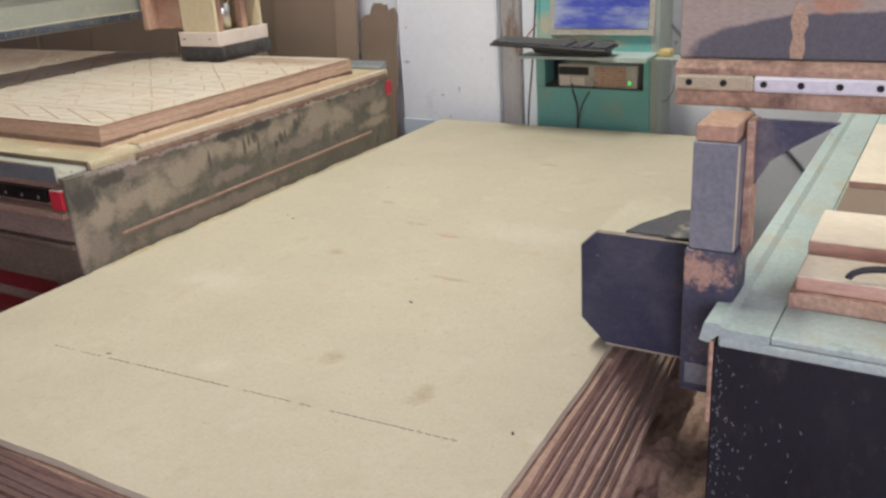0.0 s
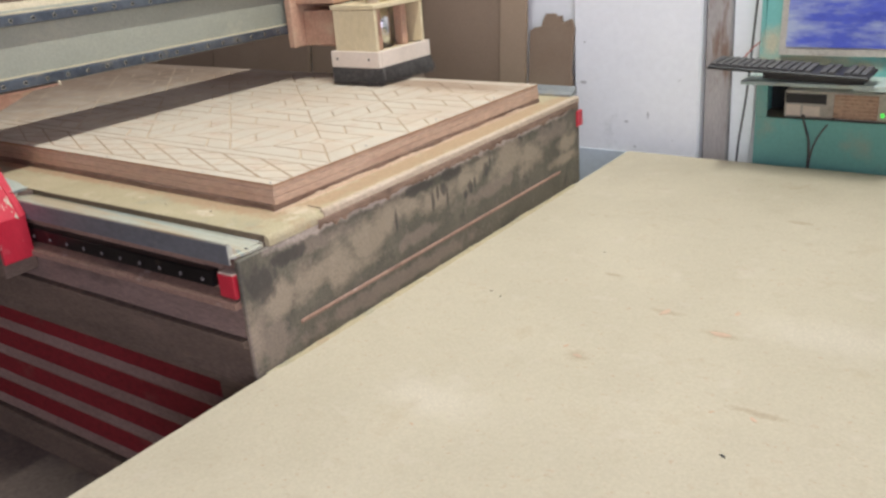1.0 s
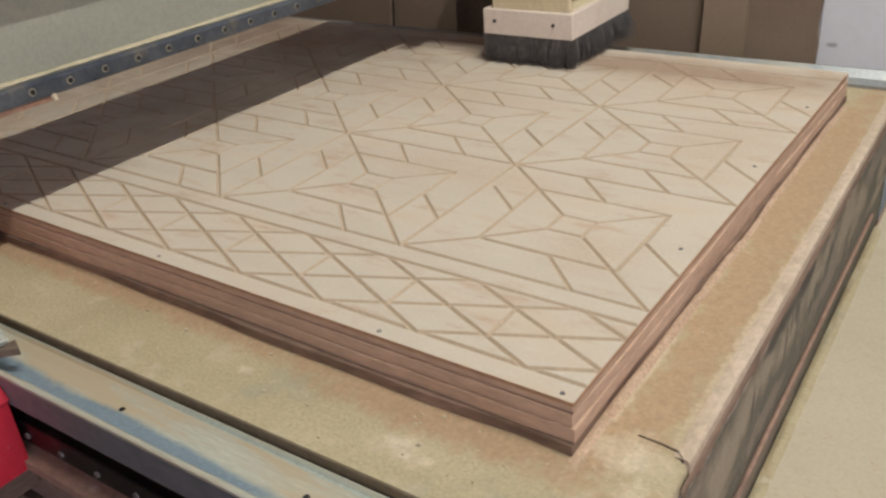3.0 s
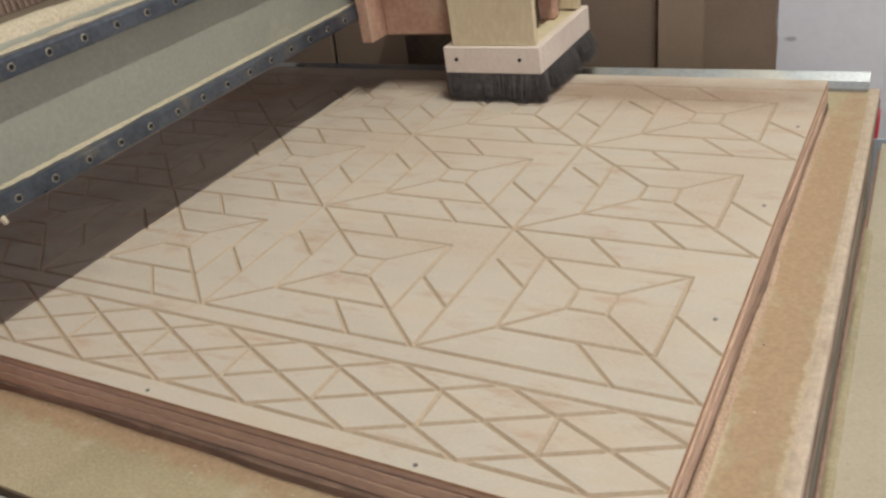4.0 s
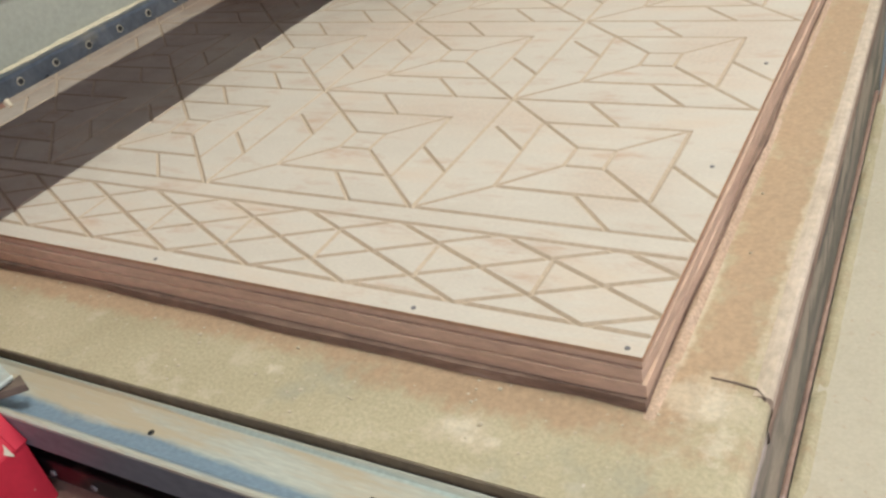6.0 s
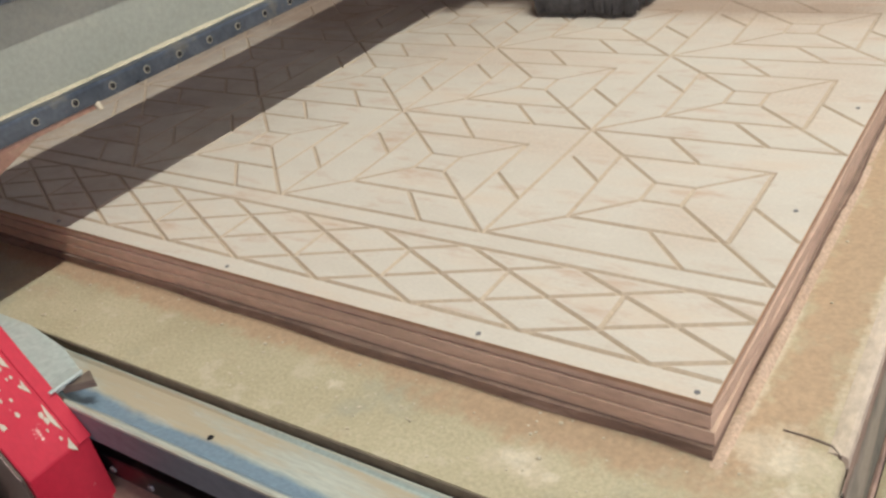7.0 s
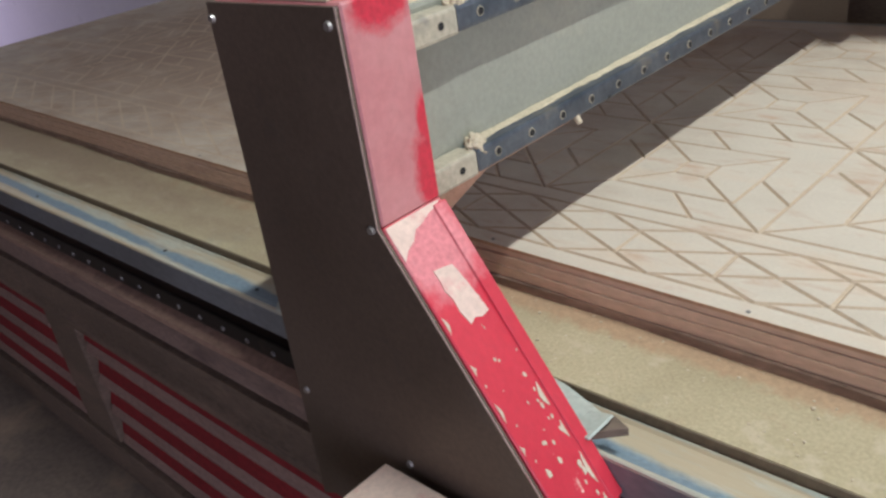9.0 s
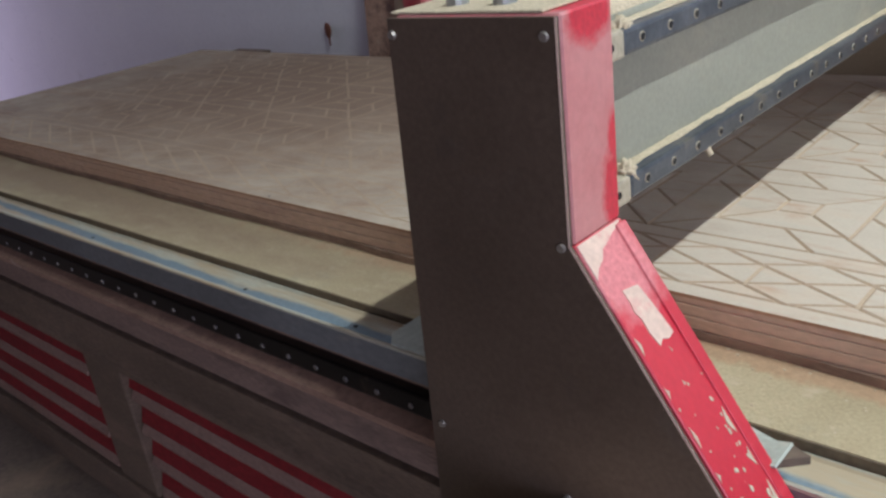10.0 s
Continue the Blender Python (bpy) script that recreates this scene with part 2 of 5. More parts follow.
    navydust=mat("dusty_navy_top", (0.04, 0.04, 0.05), (0.085, 0.08, 0.075), 10, 0.7, 0.0, 0.3, 120, 0.3, [((0.42, 0.37, 0.28), 12, 0.55, 0.66, 0.7)]),
    blackscratch=mat("scratched_black_front", (0.005, 0.005, 0.010), (0.010, 0.010, 0.018), 4, 0.55, 0.0, 0.2, 120, 0.3, [((0.035, 0.030, 0.028), 6, 0.52, 0.72, 0.6), ((0.06, 0.055, 0.05), 22, 0.6, 0.72, 0.4), ((0.30, 0.29, 0.28), 70, 0.68, 0.74, 0.5)], stretch=(1.3, 1, 0.6)),
    postgrey=mat("grey_navy_post", (0.19, 0.20, 0.23), (0.27, 0.275, 0.29), 6, 0.55, 0.1, 0.2, 110, 0.2, [((0.40, 0.22, 0.14), 8, 0.62, 0.72, 0.7), ((0.5, 0.48, 0.45), 26, 0.68, 0.73, 0.7)]),
    rust=mat("rusty_dust", (0.40, 0.25, 0.17), (0.54, 0.36, 0.25), 12, 0.85, 0, 0.5, 90, 0.3, [((0.14, 0.08, 0.065), 14, 0.5, 0.64, 0.75), ((0.55, 0.42, 0.30), 20, 0.6, 0.7, 0.6)]),
    mint=mat("mint_paint", (0.40, 0.49, 0.445), (0.48, 0.56, 0.50), 4, 0.5, 0, 0.15, 110, 0.15, [((0.45, 0.41, 0.28), 7, 0.52, 0.68, 0.7), ((0.16, 0.17, 0.14), 15, 0.64, 0.72, 0.6)]),
    dustyplate=mat("dust_covered_plate", (0.40, 0.335, 0.27), (0.47, 0.40, 0.33), 5, 0.8, 0, 0.2, 110, 0.15, [((0.48, 0.40, 0.32), 14, 0.6, 0.72, 0.5), ((0.27, 0.23, 0.21), 9, 0.58, 0.72, 0.5)], stretch=(0.7, 1, 1.8)),
    postnavy=mat("worn_navy_post", (0.05, 0.05, 0.085), (0.085, 0.085, 0.12), 6, 0.55, 0, 0.2, 110, 0.25, [((0.22, 0.19, 0.18), 9, 0.52, 0.68, 0.6), ((0.5, 0.48, 0.47), 40, 0.64, 0.70, 0.7)]),
    pinkwood=mat("reddish_wood_edge", (0.56, 0.34, 0.24), (0.64, 0.42, 0.31), 9, 0.8, 0, 0.2, 90, 0.15, stretch=(0.5, 2, 2)),
    timber=mat("pale_timber", (0.76, 0.64, 0.47), (0.83, 0.72, 0.55), 5, 0.7, 0, 0.2, 90, 0.12, stretch=(0.5, 2, 2)),
    orange=mat("orange_plastic", (0.75, 0.16, 0.03), (0.8, 0.2, 0.04), 9, 0.4, 0, 0.02, 90, 0.05),
    sponge=mat("yellow_sponge", (0.62, 0.48, 0.20), (0.68, 0.54, 0.25), 40, 0.95, 0, 0.6, 200, 0.2),
    cable=mat("grey_cable", (0.06, 0.06, 0.06), (0.12, 0.11, 0.10), 20, 0.6, 0, 0.05, 90, 0.15),
    hose=mat("grey_hose", (0.22, 0.22, 0.23), (0.30, 0.30, 0.31), 20, 0.6, 0, 0.05, 90, 0.15),
    red_cable=mat("red_cable", (0.4, 0.05, 0.03), (0.45, 0.07, 0.04), 20, 0.5, 0, 0.05, 90, 0.1),
    hole=mat("bolt_socket", (0.012, 0.012, 0.012), (0.02, 0.02, 0.02), 20, 0.6, 0.3, 0.05, 90, 0.1),
    bolt=mat("bolt_head", (0.42, 0.40, 0.36), (0.52, 0.50, 0.46), 30, 0.4, 0.8, 0.05, 90, 0.15),
    bolt_dull=mat("dull_bolt", (0.16, 0.15, 0.14), (0.24, 0.22, 0.21), 30, 0.5, 0.4, 0.05, 90, 0.15),
    greenled=mat("green_led", (0.1, 0.9, 0.1), (0.1, 0.9, 0.1), 20, 0.4, 0, 0, 90, 0),
    ceiling=mat("unseen_roof", (0.22, 0.22, 0.22), (0.28, 0.28, 0.28), 2, 0.7, 0.1, 0.1, 40, 0.1),
)


# ---- mesh helpers ----
def bm_box(x0, x1, y0, y1, z0, z1, bevel=0.0, segs=1, bm=None):
    bm = bm or bmesh.new()
    r = bmesh.ops.create_cube(bm, size=1)
    bmesh.ops.transform(bm, matrix=Matrix.Translation(((x0 + x1) / 2, (y0 + y1) / 2, (z0 + z1) / 2)) @ Matrix.Diagonal((x1 - x0, y1 - y0, z1 - z0, 1)), verts=r["verts"])
    if bevel:
        es = list({e for v in r["verts"] for e in v.link_edges})
        bmesh.ops.bevel(bm, geom=es, offset=bevel, segments=segs, affect="EDGES", profile=0.6)
    return bm


def bm_cyl(r1, r2, p, q, segs=16, bm=None):
    """A cylinder or cone from p to q."""
    bm = bm or bmesh.new()
    p, q = Vector(p), Vector(q)
    d = q - p
    res = bmesh.ops.create_cone(bm, cap_ends=True, segments=segs, radius1=r1, radius2=r2, depth=d.length)
    bmesh.ops.transform(bm, matrix=Matrix.Translation((p + q) / 2) @ d.to_track_quat("Z", "Y").to_matrix().to_4x4(), verts=res["verts"])
    return bm


def bm_prism(pts, axis, a, b, bevel=0.0, bm=None):
    """An outline in the two other axes (in the order x, y, z), drawn out along axis from a to b."""
    bm = bm or bmesh.new()
    k = "xyz".index(axis)

    def at(p, s):
        v = [p[0], p[1]]
        v.insert(k, s)
        return v
    lo = [bm.verts.new(at(p, a)) for p in pts]
    hi = [bm.verts.new(at(p, b)) for p in pts]
    fs = [bm.faces.new(lo), bm.faces.new(hi[::-1])]
    for i in range(len(pts)):
        j = (i + 1) % len(pts)
        fs.append(bm.faces.new((lo[j], lo[i], hi[i], hi[j])))
    bmesh.ops.recalc_face_normals(bm, faces=fs)
    if bevel:
        bmesh.ops.bevel(bm, geom=list({e for f in fs for e in f.edges}), offset=bevel, segments=1, affect="EDGES")
    return bm


def mesh_of(name, bm, material, smooth=False):
    me = bpy.data.meshes.new(name)
    bm.to_mesh(me)
    bm.free()
    me.materials.append(M[material] if isinstance(material, str) else material)
    if smooth:
        for f in me.polygons:
            f.use_smooth = True
    return me


def part(name, bm, material, parent, label="", smooth=False):
    ob = new(name, mesh_of(name, bm, material, smooth))
    ob.parent = parent
    return tagged(ob, label) if label else ob


def thing(name, label, category, group="", at=(0, 0, 0)):
    ob = new(name)
    ob.location = at
    ob.empty_display_size = 0.1
    return tagged(ob, label, category, group)


def single(name, bm, material, label, category, kind="", smooth=False):
    return tagged(new(name, mesh_of(name, bm, material, smooth)), label, category, "", kind)


def tube(name, pts, radius, material, parent=None, label="", category=""):
    cu = bpy.data.curves.new(name, "CURVE")
    cu.dimensions, cu.bevel_depth, cu.bevel_resolution, cu.resolution_u = "3D", radius, 3, 8
    sp = cu.splines.new("NURBS")
    sp.points.add(len(pts) - 1)
    for q, p in zip(sp.points, pts):
        q.co = (*p, 1)
    sp.use_endpoint_u, sp.order_u = True, 4
    cu.materials.append(M[material])
    tmp = bpy.data.objects.new(name, cu)
    scene.collection.objects.link(tmp)
    me = bpy.data.meshes.new_from_object(tmp.evaluated_get(bpy.context.evaluated_depsgraph_get()))
    bpy.data.objects.remove(tmp)
    ob = new(name, me)
    ob.parent = parent
    return tagged(ob, label, category)


def plain(ob, label, category):
    return tagged(ob, label, category, "", "structure")

for name, strength in (("screen", 0.22), ("greenled", 0.8)):
    p = M[name].node_tree.nodes["Principled BSDF"]
    src = p.inputs["Base Color"].links[0].from_socket
    M[name].node_tree.links.new(src, p.inputs["Emission Color"])
    p.inputs["Emission Strength"].default_value = strength


def blots(material, colour, spots, amount=0.9, wobble=0.5, scale=9.0, stretch=(1, 1, 1), soft=0.25, grain=0.16):
    """Stains with a place of their own: (centre, radii) in metres, with a ragged rim."""
    nt = M[material].node_tree
    n, l = nt.nodes, nt.links
    p = n["Principled BSDF"]
    geo = n.new("ShaderNodeNewGeometry")
    mp = n.new("ShaderNodeMapping")
    mp.inputs["Scale"].default_value = stretch
    l.new(geo.outputs["Position"], mp.inputs["Vector"])
    tex = n.new("ShaderNodeTexNoise")
    tex.inputs["Scale"].default_value, tex.inputs["Detail"].default_value, tex.inputs["Roughness"].default_value = scale, 5.0, 0.65
    l.new(mp.outputs[0], tex.inputs["Vector"])
    total = None
    for c, r in spots:
        sub = n.new("ShaderNodeVectorMath")
        sub.operation = "SUBTRACT"
        sub.inputs[1].default_value = c
        l.new(geo.outputs["Position"], sub.inputs[0])
        div = n.new("ShaderNodeVectorMath")
        div.operation = "DIVIDE"
        div.inputs[1].default_value = r
        l.new(sub.outputs[0], div.inputs[0])
        ln = n.new("ShaderNodeVectorMath")
        ln.operation = "LENGTH"
        l.new(div.outputs[0], ln.inputs[0])
        if total is None:
            total = ln.outputs["Value"]
        else:
            mn = n.new("ShaderNodeMath")
            mn.operation = "MINIMUM"
            l.new(total, mn.inputs[0])
            l.new(ln.outputs["Value"], mn.inputs[1])
            total = mn.outputs[0]
    wob = n.new("ShaderNodeMath")
    wob.operation = "MULTIPLY_ADD"
    wob.inputs[1].default_value = wobble * 4
    l.new(tex.outputs["Fac"], wob.inputs[0])
    l.new(total, wob.inputs[2])
    mr = n.new("ShaderNodeMapRange")
    mid = 1.0 + wobble * 2
    mr.inputs[1].default_value, mr.inputs[2].default_value = mid - soft, mid + soft
    mr.inputs[3].default_value, mr.inputs[4].default_value = amount, 0.0
    l.new(wob.outputs[0], mr.inputs[0])
    mix = n.new("ShaderNodeMix")
    mix.data_type = "RGBA"
    fine = n.new("ShaderNodeTexNoise")
    fine.inputs["Scale"].default_value, fine.inputs["Detail"].default_value = 170.0, 3.0
    l.new(geo.outputs["Position"], fine.inputs["Vector"])
    span = n.new("ShaderNodeMapRange")
    span.inputs[1].default_value, span.inputs[2].default_value, span.inputs[3].default_value, span.inputs[4].default_value = 0.3, 0.7, 1 - grain, 1 + grain
    l.new(fine.outputs["Fac"], span.inputs[0])
    tint = n.new("ShaderNodeVectorMath")
    tint.operation = "SCALE"
    tint.inputs[0].default_value = colour
    l.new(span.outputs[0], tint.inputs["Scale"])
    l.new(tint.outputs[0], mix.inputs[7])
    l.new(mr.outputs[0], mix.inputs[0])
    l.new(p.inputs["Base Color"].links[0].from_socket, mix.inputs[6])
    l.new(mix.outputs[2], p.inputs["Base Color"])


G = -0.880          # where the gantry stands along its rails
# pinkish dust wiped over the router's side, then dark smears and finger marks
blots("side", (0.45, 0.365, 0.26), [((0.11, y, z), (1, ry, rz)) for y, z, ry, rz in ((-0.215, 0.63, 0.02, 0.07), (-0.13, 0.69, 0.07, 0.035), (-0.02, 0.70, 0.08, 0.042), (0.08, 0.70, 0.09, 0.052), (0.17, 0.715, 0.08, 0.05), (0.27, 0.745, 0.07, 0.036), (0.36, 0.755, 0.06, 0.03), (0.50, 0.735, 0.09, 0.032), (0.62, 0.745, 0.06, 0.035), (0.72, 0.765, 0.05, 0.022), (0.86, 0.75, 0.10, 0.045), (1.0, 0.72, 0.08, 0.04), (1.22, 0.65, 0.09, 0.016), (1.25, 0.70, 0.05, 0.03))], 0.62, 0.8, 15.0, (1, 0.9, 1.3), 0.45)
blots("side", (0.30, 0.24, 0.185), [((0.11, y, z), (1, ry, rz)) for y, z, ry, rz in ((-0.17, 0.60, 0.07, 0.05), (0.02, 0.775, 0.10, 0.02), (0.38, 0.66, 0.10, 0.018), (0.75, 0.68, 0.16, 0.02), (1.15, 0.76, 0.12, 0.03), (0.3, 0.57, 0.35, 0.02))], 0.6, 0.9, 20.0, (1, 1.0, 1.0), 0.3)
blots("side", (0.55, 0.455, 0.38), [((0.11, y, z), (1, ry, rz)) for y, z, ry, rz in ((0.25, 0.805, 0.20, 0.012), (0.60, 0.806, 0.26, 0.011), (0.95, 0.806, 0.3, 0.011), (0.0, 0.806, 0.12, 0.01))], 0.75, 0.7, 22.0, (1, 1.2, 1), 0.4)
blots("side", (0.062, 0.056, 0.048), [((0.11, y, z), (1, ry, rz)) for y, z, ry, rz in ((0.463, 0.735, 0.007, 0.030), (0.488, 0.748, 0.006, 0.022), (0.514, 0.752, 0.013, 0.018), (0.532, 0.722, 0.005, 0.036), (0.622, 0.703, 0.010, 0.013), (0.648, 0.716, 0.012, 0.018), (0.672, 0.724, 0.006, 0.016), (0.736, 0.744, 0.013, 0.022), (0.758, 0.758, 0.005, 0.02), (0.300, 0.728, 0.006, 0.03), (-0.175, 0.74, 0.04, 0.045), (-0.08, 0.775, 0.05, 0.018), (0.40, 0.785, 0.07, 0.014), (0.56, 0.785, 0.05, 0.018))], 0.8, 0.55, 34.0, (1, 1, 0.6), 0.25)
# brown sawdust over the far part of the carved panel
blots("carved", (0.53, 0.39, 0.27), [((-0.2, 1.05, 0.9), (0.25, 0.13, 1)), ((-0.7, 0.8, 0.9), (0.2, 0.08, 1)), ((-0.1, 0.75, 0.9), (0.08, 0.15, 1)), ((-0.45, 0.45, 0.9), (0.2, 0.05, 1)), ((-0.12, 0.3, 0.9), (0.06, 0.05, 1))], 0.42, 0.7, 9.0, (0.8, 2, 1), 0.6)
# far left sawdust deepened, standing in for the dim light beyond the gantry
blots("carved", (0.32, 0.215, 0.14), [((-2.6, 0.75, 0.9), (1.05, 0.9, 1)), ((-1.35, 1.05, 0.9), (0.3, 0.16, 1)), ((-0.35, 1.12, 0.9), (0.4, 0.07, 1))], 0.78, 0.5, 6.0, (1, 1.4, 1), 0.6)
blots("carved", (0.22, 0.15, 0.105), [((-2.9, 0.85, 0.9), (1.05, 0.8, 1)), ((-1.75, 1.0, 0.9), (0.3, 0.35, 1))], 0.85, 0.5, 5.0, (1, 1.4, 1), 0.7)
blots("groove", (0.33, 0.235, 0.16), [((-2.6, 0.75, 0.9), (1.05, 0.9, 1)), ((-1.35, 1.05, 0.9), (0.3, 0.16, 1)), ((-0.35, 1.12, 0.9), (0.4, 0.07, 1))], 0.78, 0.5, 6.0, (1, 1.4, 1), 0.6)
# brown sawdust along the bed's margin
blots("bed", (0.425, 0.285, 0.165), [((0.045, 0.75, 0.84), (0.043, 0.60, 1)), ((0.05, 0.12, 0.84), (0.035, 0.13, 1)), ((0.053, 0.36, 0.84), (0.046, 0.30, 1)), ((0.044, 0.90, 0.84), (0.044, 0.42, 1)), ((0.02, 0.03, 0.84), (0.03, 0.09, 1)), ((-0.9, -0.02, 0.84), (0.9, 0.022, 1)), ((-0.15, -0.03, 0.84), (0.2, 0.03, 1))], 0.88, 0.6, 34.0, (1.2, 1, 1), 0.4, grain=0.13)
blots("bed", (0.58, 0.48, 0.33), [((0.012, 0.15, 0.84), (0.006, 0.12, 1)), ((0.088, 0.6, 0.84), (0.006, 0.5, 1)), ((-0.16, -0.085, 0.84), (0.035, 0.02, 1)), ((0.05, 0.02, 0.84), (0.045, 0.03, 1))], 0.7, 0.8, 40.0, (1, 1, 1), 0.4, grain=0.13)
blots("bed", (0.68, 0.60, 0.44), [((-0.166, -0.083, 0.84), (0.016, 0.010, 1)), ((-0.15, -0.095, 0.84), (0.006, 0.005, 1)), ((-0.125, -0.092, 0.84), (0.008, 0.006, 1)), ((-0.42, -0.07, 0.84), (0.01, 0.006, 1)), ((0.06, 0.02, 0.84), (0.012, 0.02, 1)), ((0.075, -0.03, 0.84), (0.01, 0.02, 1))], 0.5, 0.9, 90.0, (1, 1, 1), 0.4, grain=0.13)
# browner dust at the far left, darkened too for the light's falloff
blots("bed", (0.27, 0.195, 0.125), [((-2.7, -0.07, 0.84), (1.15, 0.09, 1))], 0.85, 0.5, 9.0, (0.6, 1.6, 1), 0.6, grain=0.13)
# worn blue paint along the strip's nose
blots("strip", (0.17, 0.25, 0.31), [((-0.45, -0.211, 0.84), (0.25, 0.017, 1)), ((-0.85, -0.211, 0.84), (0.4, 0.018, 1)), ((-1.4, -0.2125, 0.84), (0.5, 0.017, 1)), ((-2.3, -0.2125, 0.84), (0.9, 0.012, 1)), ((-0.2, -0.217, 0.84), (0.12, 0.006, 1))], 0.9, 0.35, 14.0, (0.7, 1.6, 1), 0.25)
blots("strip", (0.38, 0.47, 0.43), [((-0.33, -0.152, 0.83), (0.3, 0.003, 1)), ((-0.95, -0.153, 0.83), (0.35, 0.003, 1)), ((0.02, -0.2, 0.83), (0.10, 0.006, 1))], 0.7, 0.35, 14.0, (0.7, 1.6, 1), 0.35)
blots("strip", (0.60, 0.62, 0.56), [((-0.02, -0.219, 0.84), (0.14, 0.006, 1)), ((0.0, -0.141, 0.83), (0.6, 0.003, 1)), ((-1.2, -0.141, 0.83), (0.8, 0.003, 1))], 0.7, 0.3, 30.0, (0.5, 1, 1), 0.4)
# clean red paint left on the column's face
blots("redfilm", (0.55, 0.02, 0.045), [((G + 0.015, -0.285, 1.335), (1, 0.036, 0.032)), ((G + 0.015, -0.250, 1.15), (1, 0.026, 0.050)), ((G + 0.015, -0.252, 1.20), (1, 0.012, 0.03))], 0.95, 0.3, 40.0, (1, 1, 1), 0.25)
# dark rubbed arc on the dusty plate, rust on the post
blots("dustyplate", (0.10, 0.105, 0.125), [((1.986, 0.055, 1.129), (0.302, 1, 0.078))], 0.88, 0.06, 14.0, (1, 1, 1), 0.035)
blots("dustyplate", (0.55, 0.26, 0.15), [((1.930, 0.055, 1.219), (0.04, 1, 0.012))], 0.7, 0.5, 30.0, (1, 1, 1), 0.4)
blots("postnavy", (0.50, 0.31, 0.22), [((1.773, -0.128, 0.775), (0.05, 1, 0.026)), ((1.728, -0.128, 0.79), (0.012, 1, 0.05)), ((1.733, -0.125, 0.98), (0.03, 1, 0.05))], 0.85, 0.8, 60.0, (1, 1, 1), 0.35)
blots("redchip", (0.66, 0.27, 0.27), [((G + 0.034, -0.29, 1.082), (0.045, 0.05, 0.055))], 0.75, 0.3, 30.0, (1, 1, 1), 0.2)
# yellow dust below the monitor, wiped spots on the lower panel
blots("teal", (0.58, 0.50, 0.33), [((0.72, 1.79, 0.90), (0.17, 1, 0.028)), ((0.90, 1.79, 0.89), (0.05, 1, 0.02)), ((0.60, 1.79, 0.955), (0.035, 1, 0.05))], 0.85, 0.5, 16.0, (1, 1, 1), 0.5)
blots("wall", (0.30, 0.30, 0.29), [((0.116, 1.88, 0.657), (0.004, 1, 0.012)), ((0.062, 1.88, 0.524), (0.005, 1, 0.004)), ((0.025, 1.88, 0.625), (0.009, 1, 0.004)), ((-0.165, 1.88, 0.775), (0.014, 1, 0.006))], 0.6, 0.3, 60.0, (1, 1, 1), 0.4)
# stains on the plain sheet
blots("mdf", (0.36, 0.27, 0.165), [((0.910, 0.415, 0.54), (0.035, 0.013, 1)), ((0.762, 0.469, 0.54), (0.03, 0.010, 1)), ((1.059, -0.324, 0.54), (0.02, 0.022, 1)), ((1.315, -0.379, 0.54), (0.018, 0.03, 1)), ((0.677, 0.184, 0.54), (0.025, 0.016, 1)), ((0.886, 1.196, 0.54), (0.03, 0.012, 1)), ((0.557, 0.619, 0.54), (0.02, 0.008, 1)), ((1.077, 0.139, 0.54), (0.05, 0.008, 1))], 0.6, 0.7, 40.0, (1, 1, 1), 0.6)
blots("mdf", (0.62, 0.55, 0.43), [((0.848, -0.455, 0.54), (0.035, 0.03, 1)), ((0.501, -0.115, 0.54), (0.1, 0.05, 1)), ((1.146, 0.504, 0.54), (0.15, 0.07, 1))], 0.5, 0.6, 14.0, (1, 1, 1), 0.6)


# ---- the place ----
plain(new("floor", mesh_of("floor", bm_box(-14.0, 14.0, -14.0, 2.2, -0.1, 0.0), "floor")), "dusty brown concrete workshop floor", "floor")
plain(new("wall_back", mesh_of("wall_back", bm_box(-10.8, 5.0, 1.95, 2.15, 0.0, 4.6), "wall")), "whitewashed plaster wall with stains and chips", "wall")
plain(new("dado", mesh_of("dado", bm_box(-0.205, 0.320, 1.873, 1.879, 0.0, 0.50), "dado")), "blue-grey painted foot of the pillar", "dado")
plain(new("pillar", mesh_of("pillar", bm_box(-0.207, 0.322, 1.88, 1.95, 0.0, 4.6, 0.008), "wall")), "whitewashed plaster pillar with chipped edges", "pillar")
plain(new("stained_recess", mesh_of("stained_recess", bm_box(0.326, 0.420, 1.915, 1.95, 0.0, 4.6, 0.006), "brownwall")), "grey-brown stained plaster strip beside the pillar", "wall")
# unseen walls and roof, added to close the room and shape its light
plain(new("wall_left", mesh_of("wall_left", bm_box(-10.8, -10.6, -4.6, -0.15, 0.0, 4.6), "wall")), "unseen whitewashed side wall at the far left", "wall")
plain(new("wall_left_pier", mesh_of("wall_left_pier", bm_box(-10.8, -10.6, 0.95, 1.95, 0.0, 4.6), "wall")), "unseen whitewashed pier beside the assumed side doorway", "wall")
plain(new("wall_left_lintel", mesh_of("wall_left_lintel", bm_box(-10.8, -10.6, -0.15, 0.95, 2.7, 4.6), "wall")), "unseen whitewashed lintel over the assumed side doorway", "wall")
plain(new("wall_right", mesh_of("wall_right", bm_box(3.2, 3.4, 0.2, 1.95, 0.0, 4.6), "wall")), "unseen whitewashed side wall beside the assumed right doorway", "wall")
plain(new("ceiling", mesh_of("ceiling", bm_box(-10.8, 5.0, -4.6, 2.2, 4.6, 4.7), "ceiling")), "unseen dark grey roof that closes off the sky", "ceiling")
plain(new("wall_front_left", mesh_of("wall_front_left", bm_box(-10.8, 1.7, -4.75, -4.6, 0.0, 4.6), "board")), "unseen brown front wall added to cut skylight and bounce", "wall")

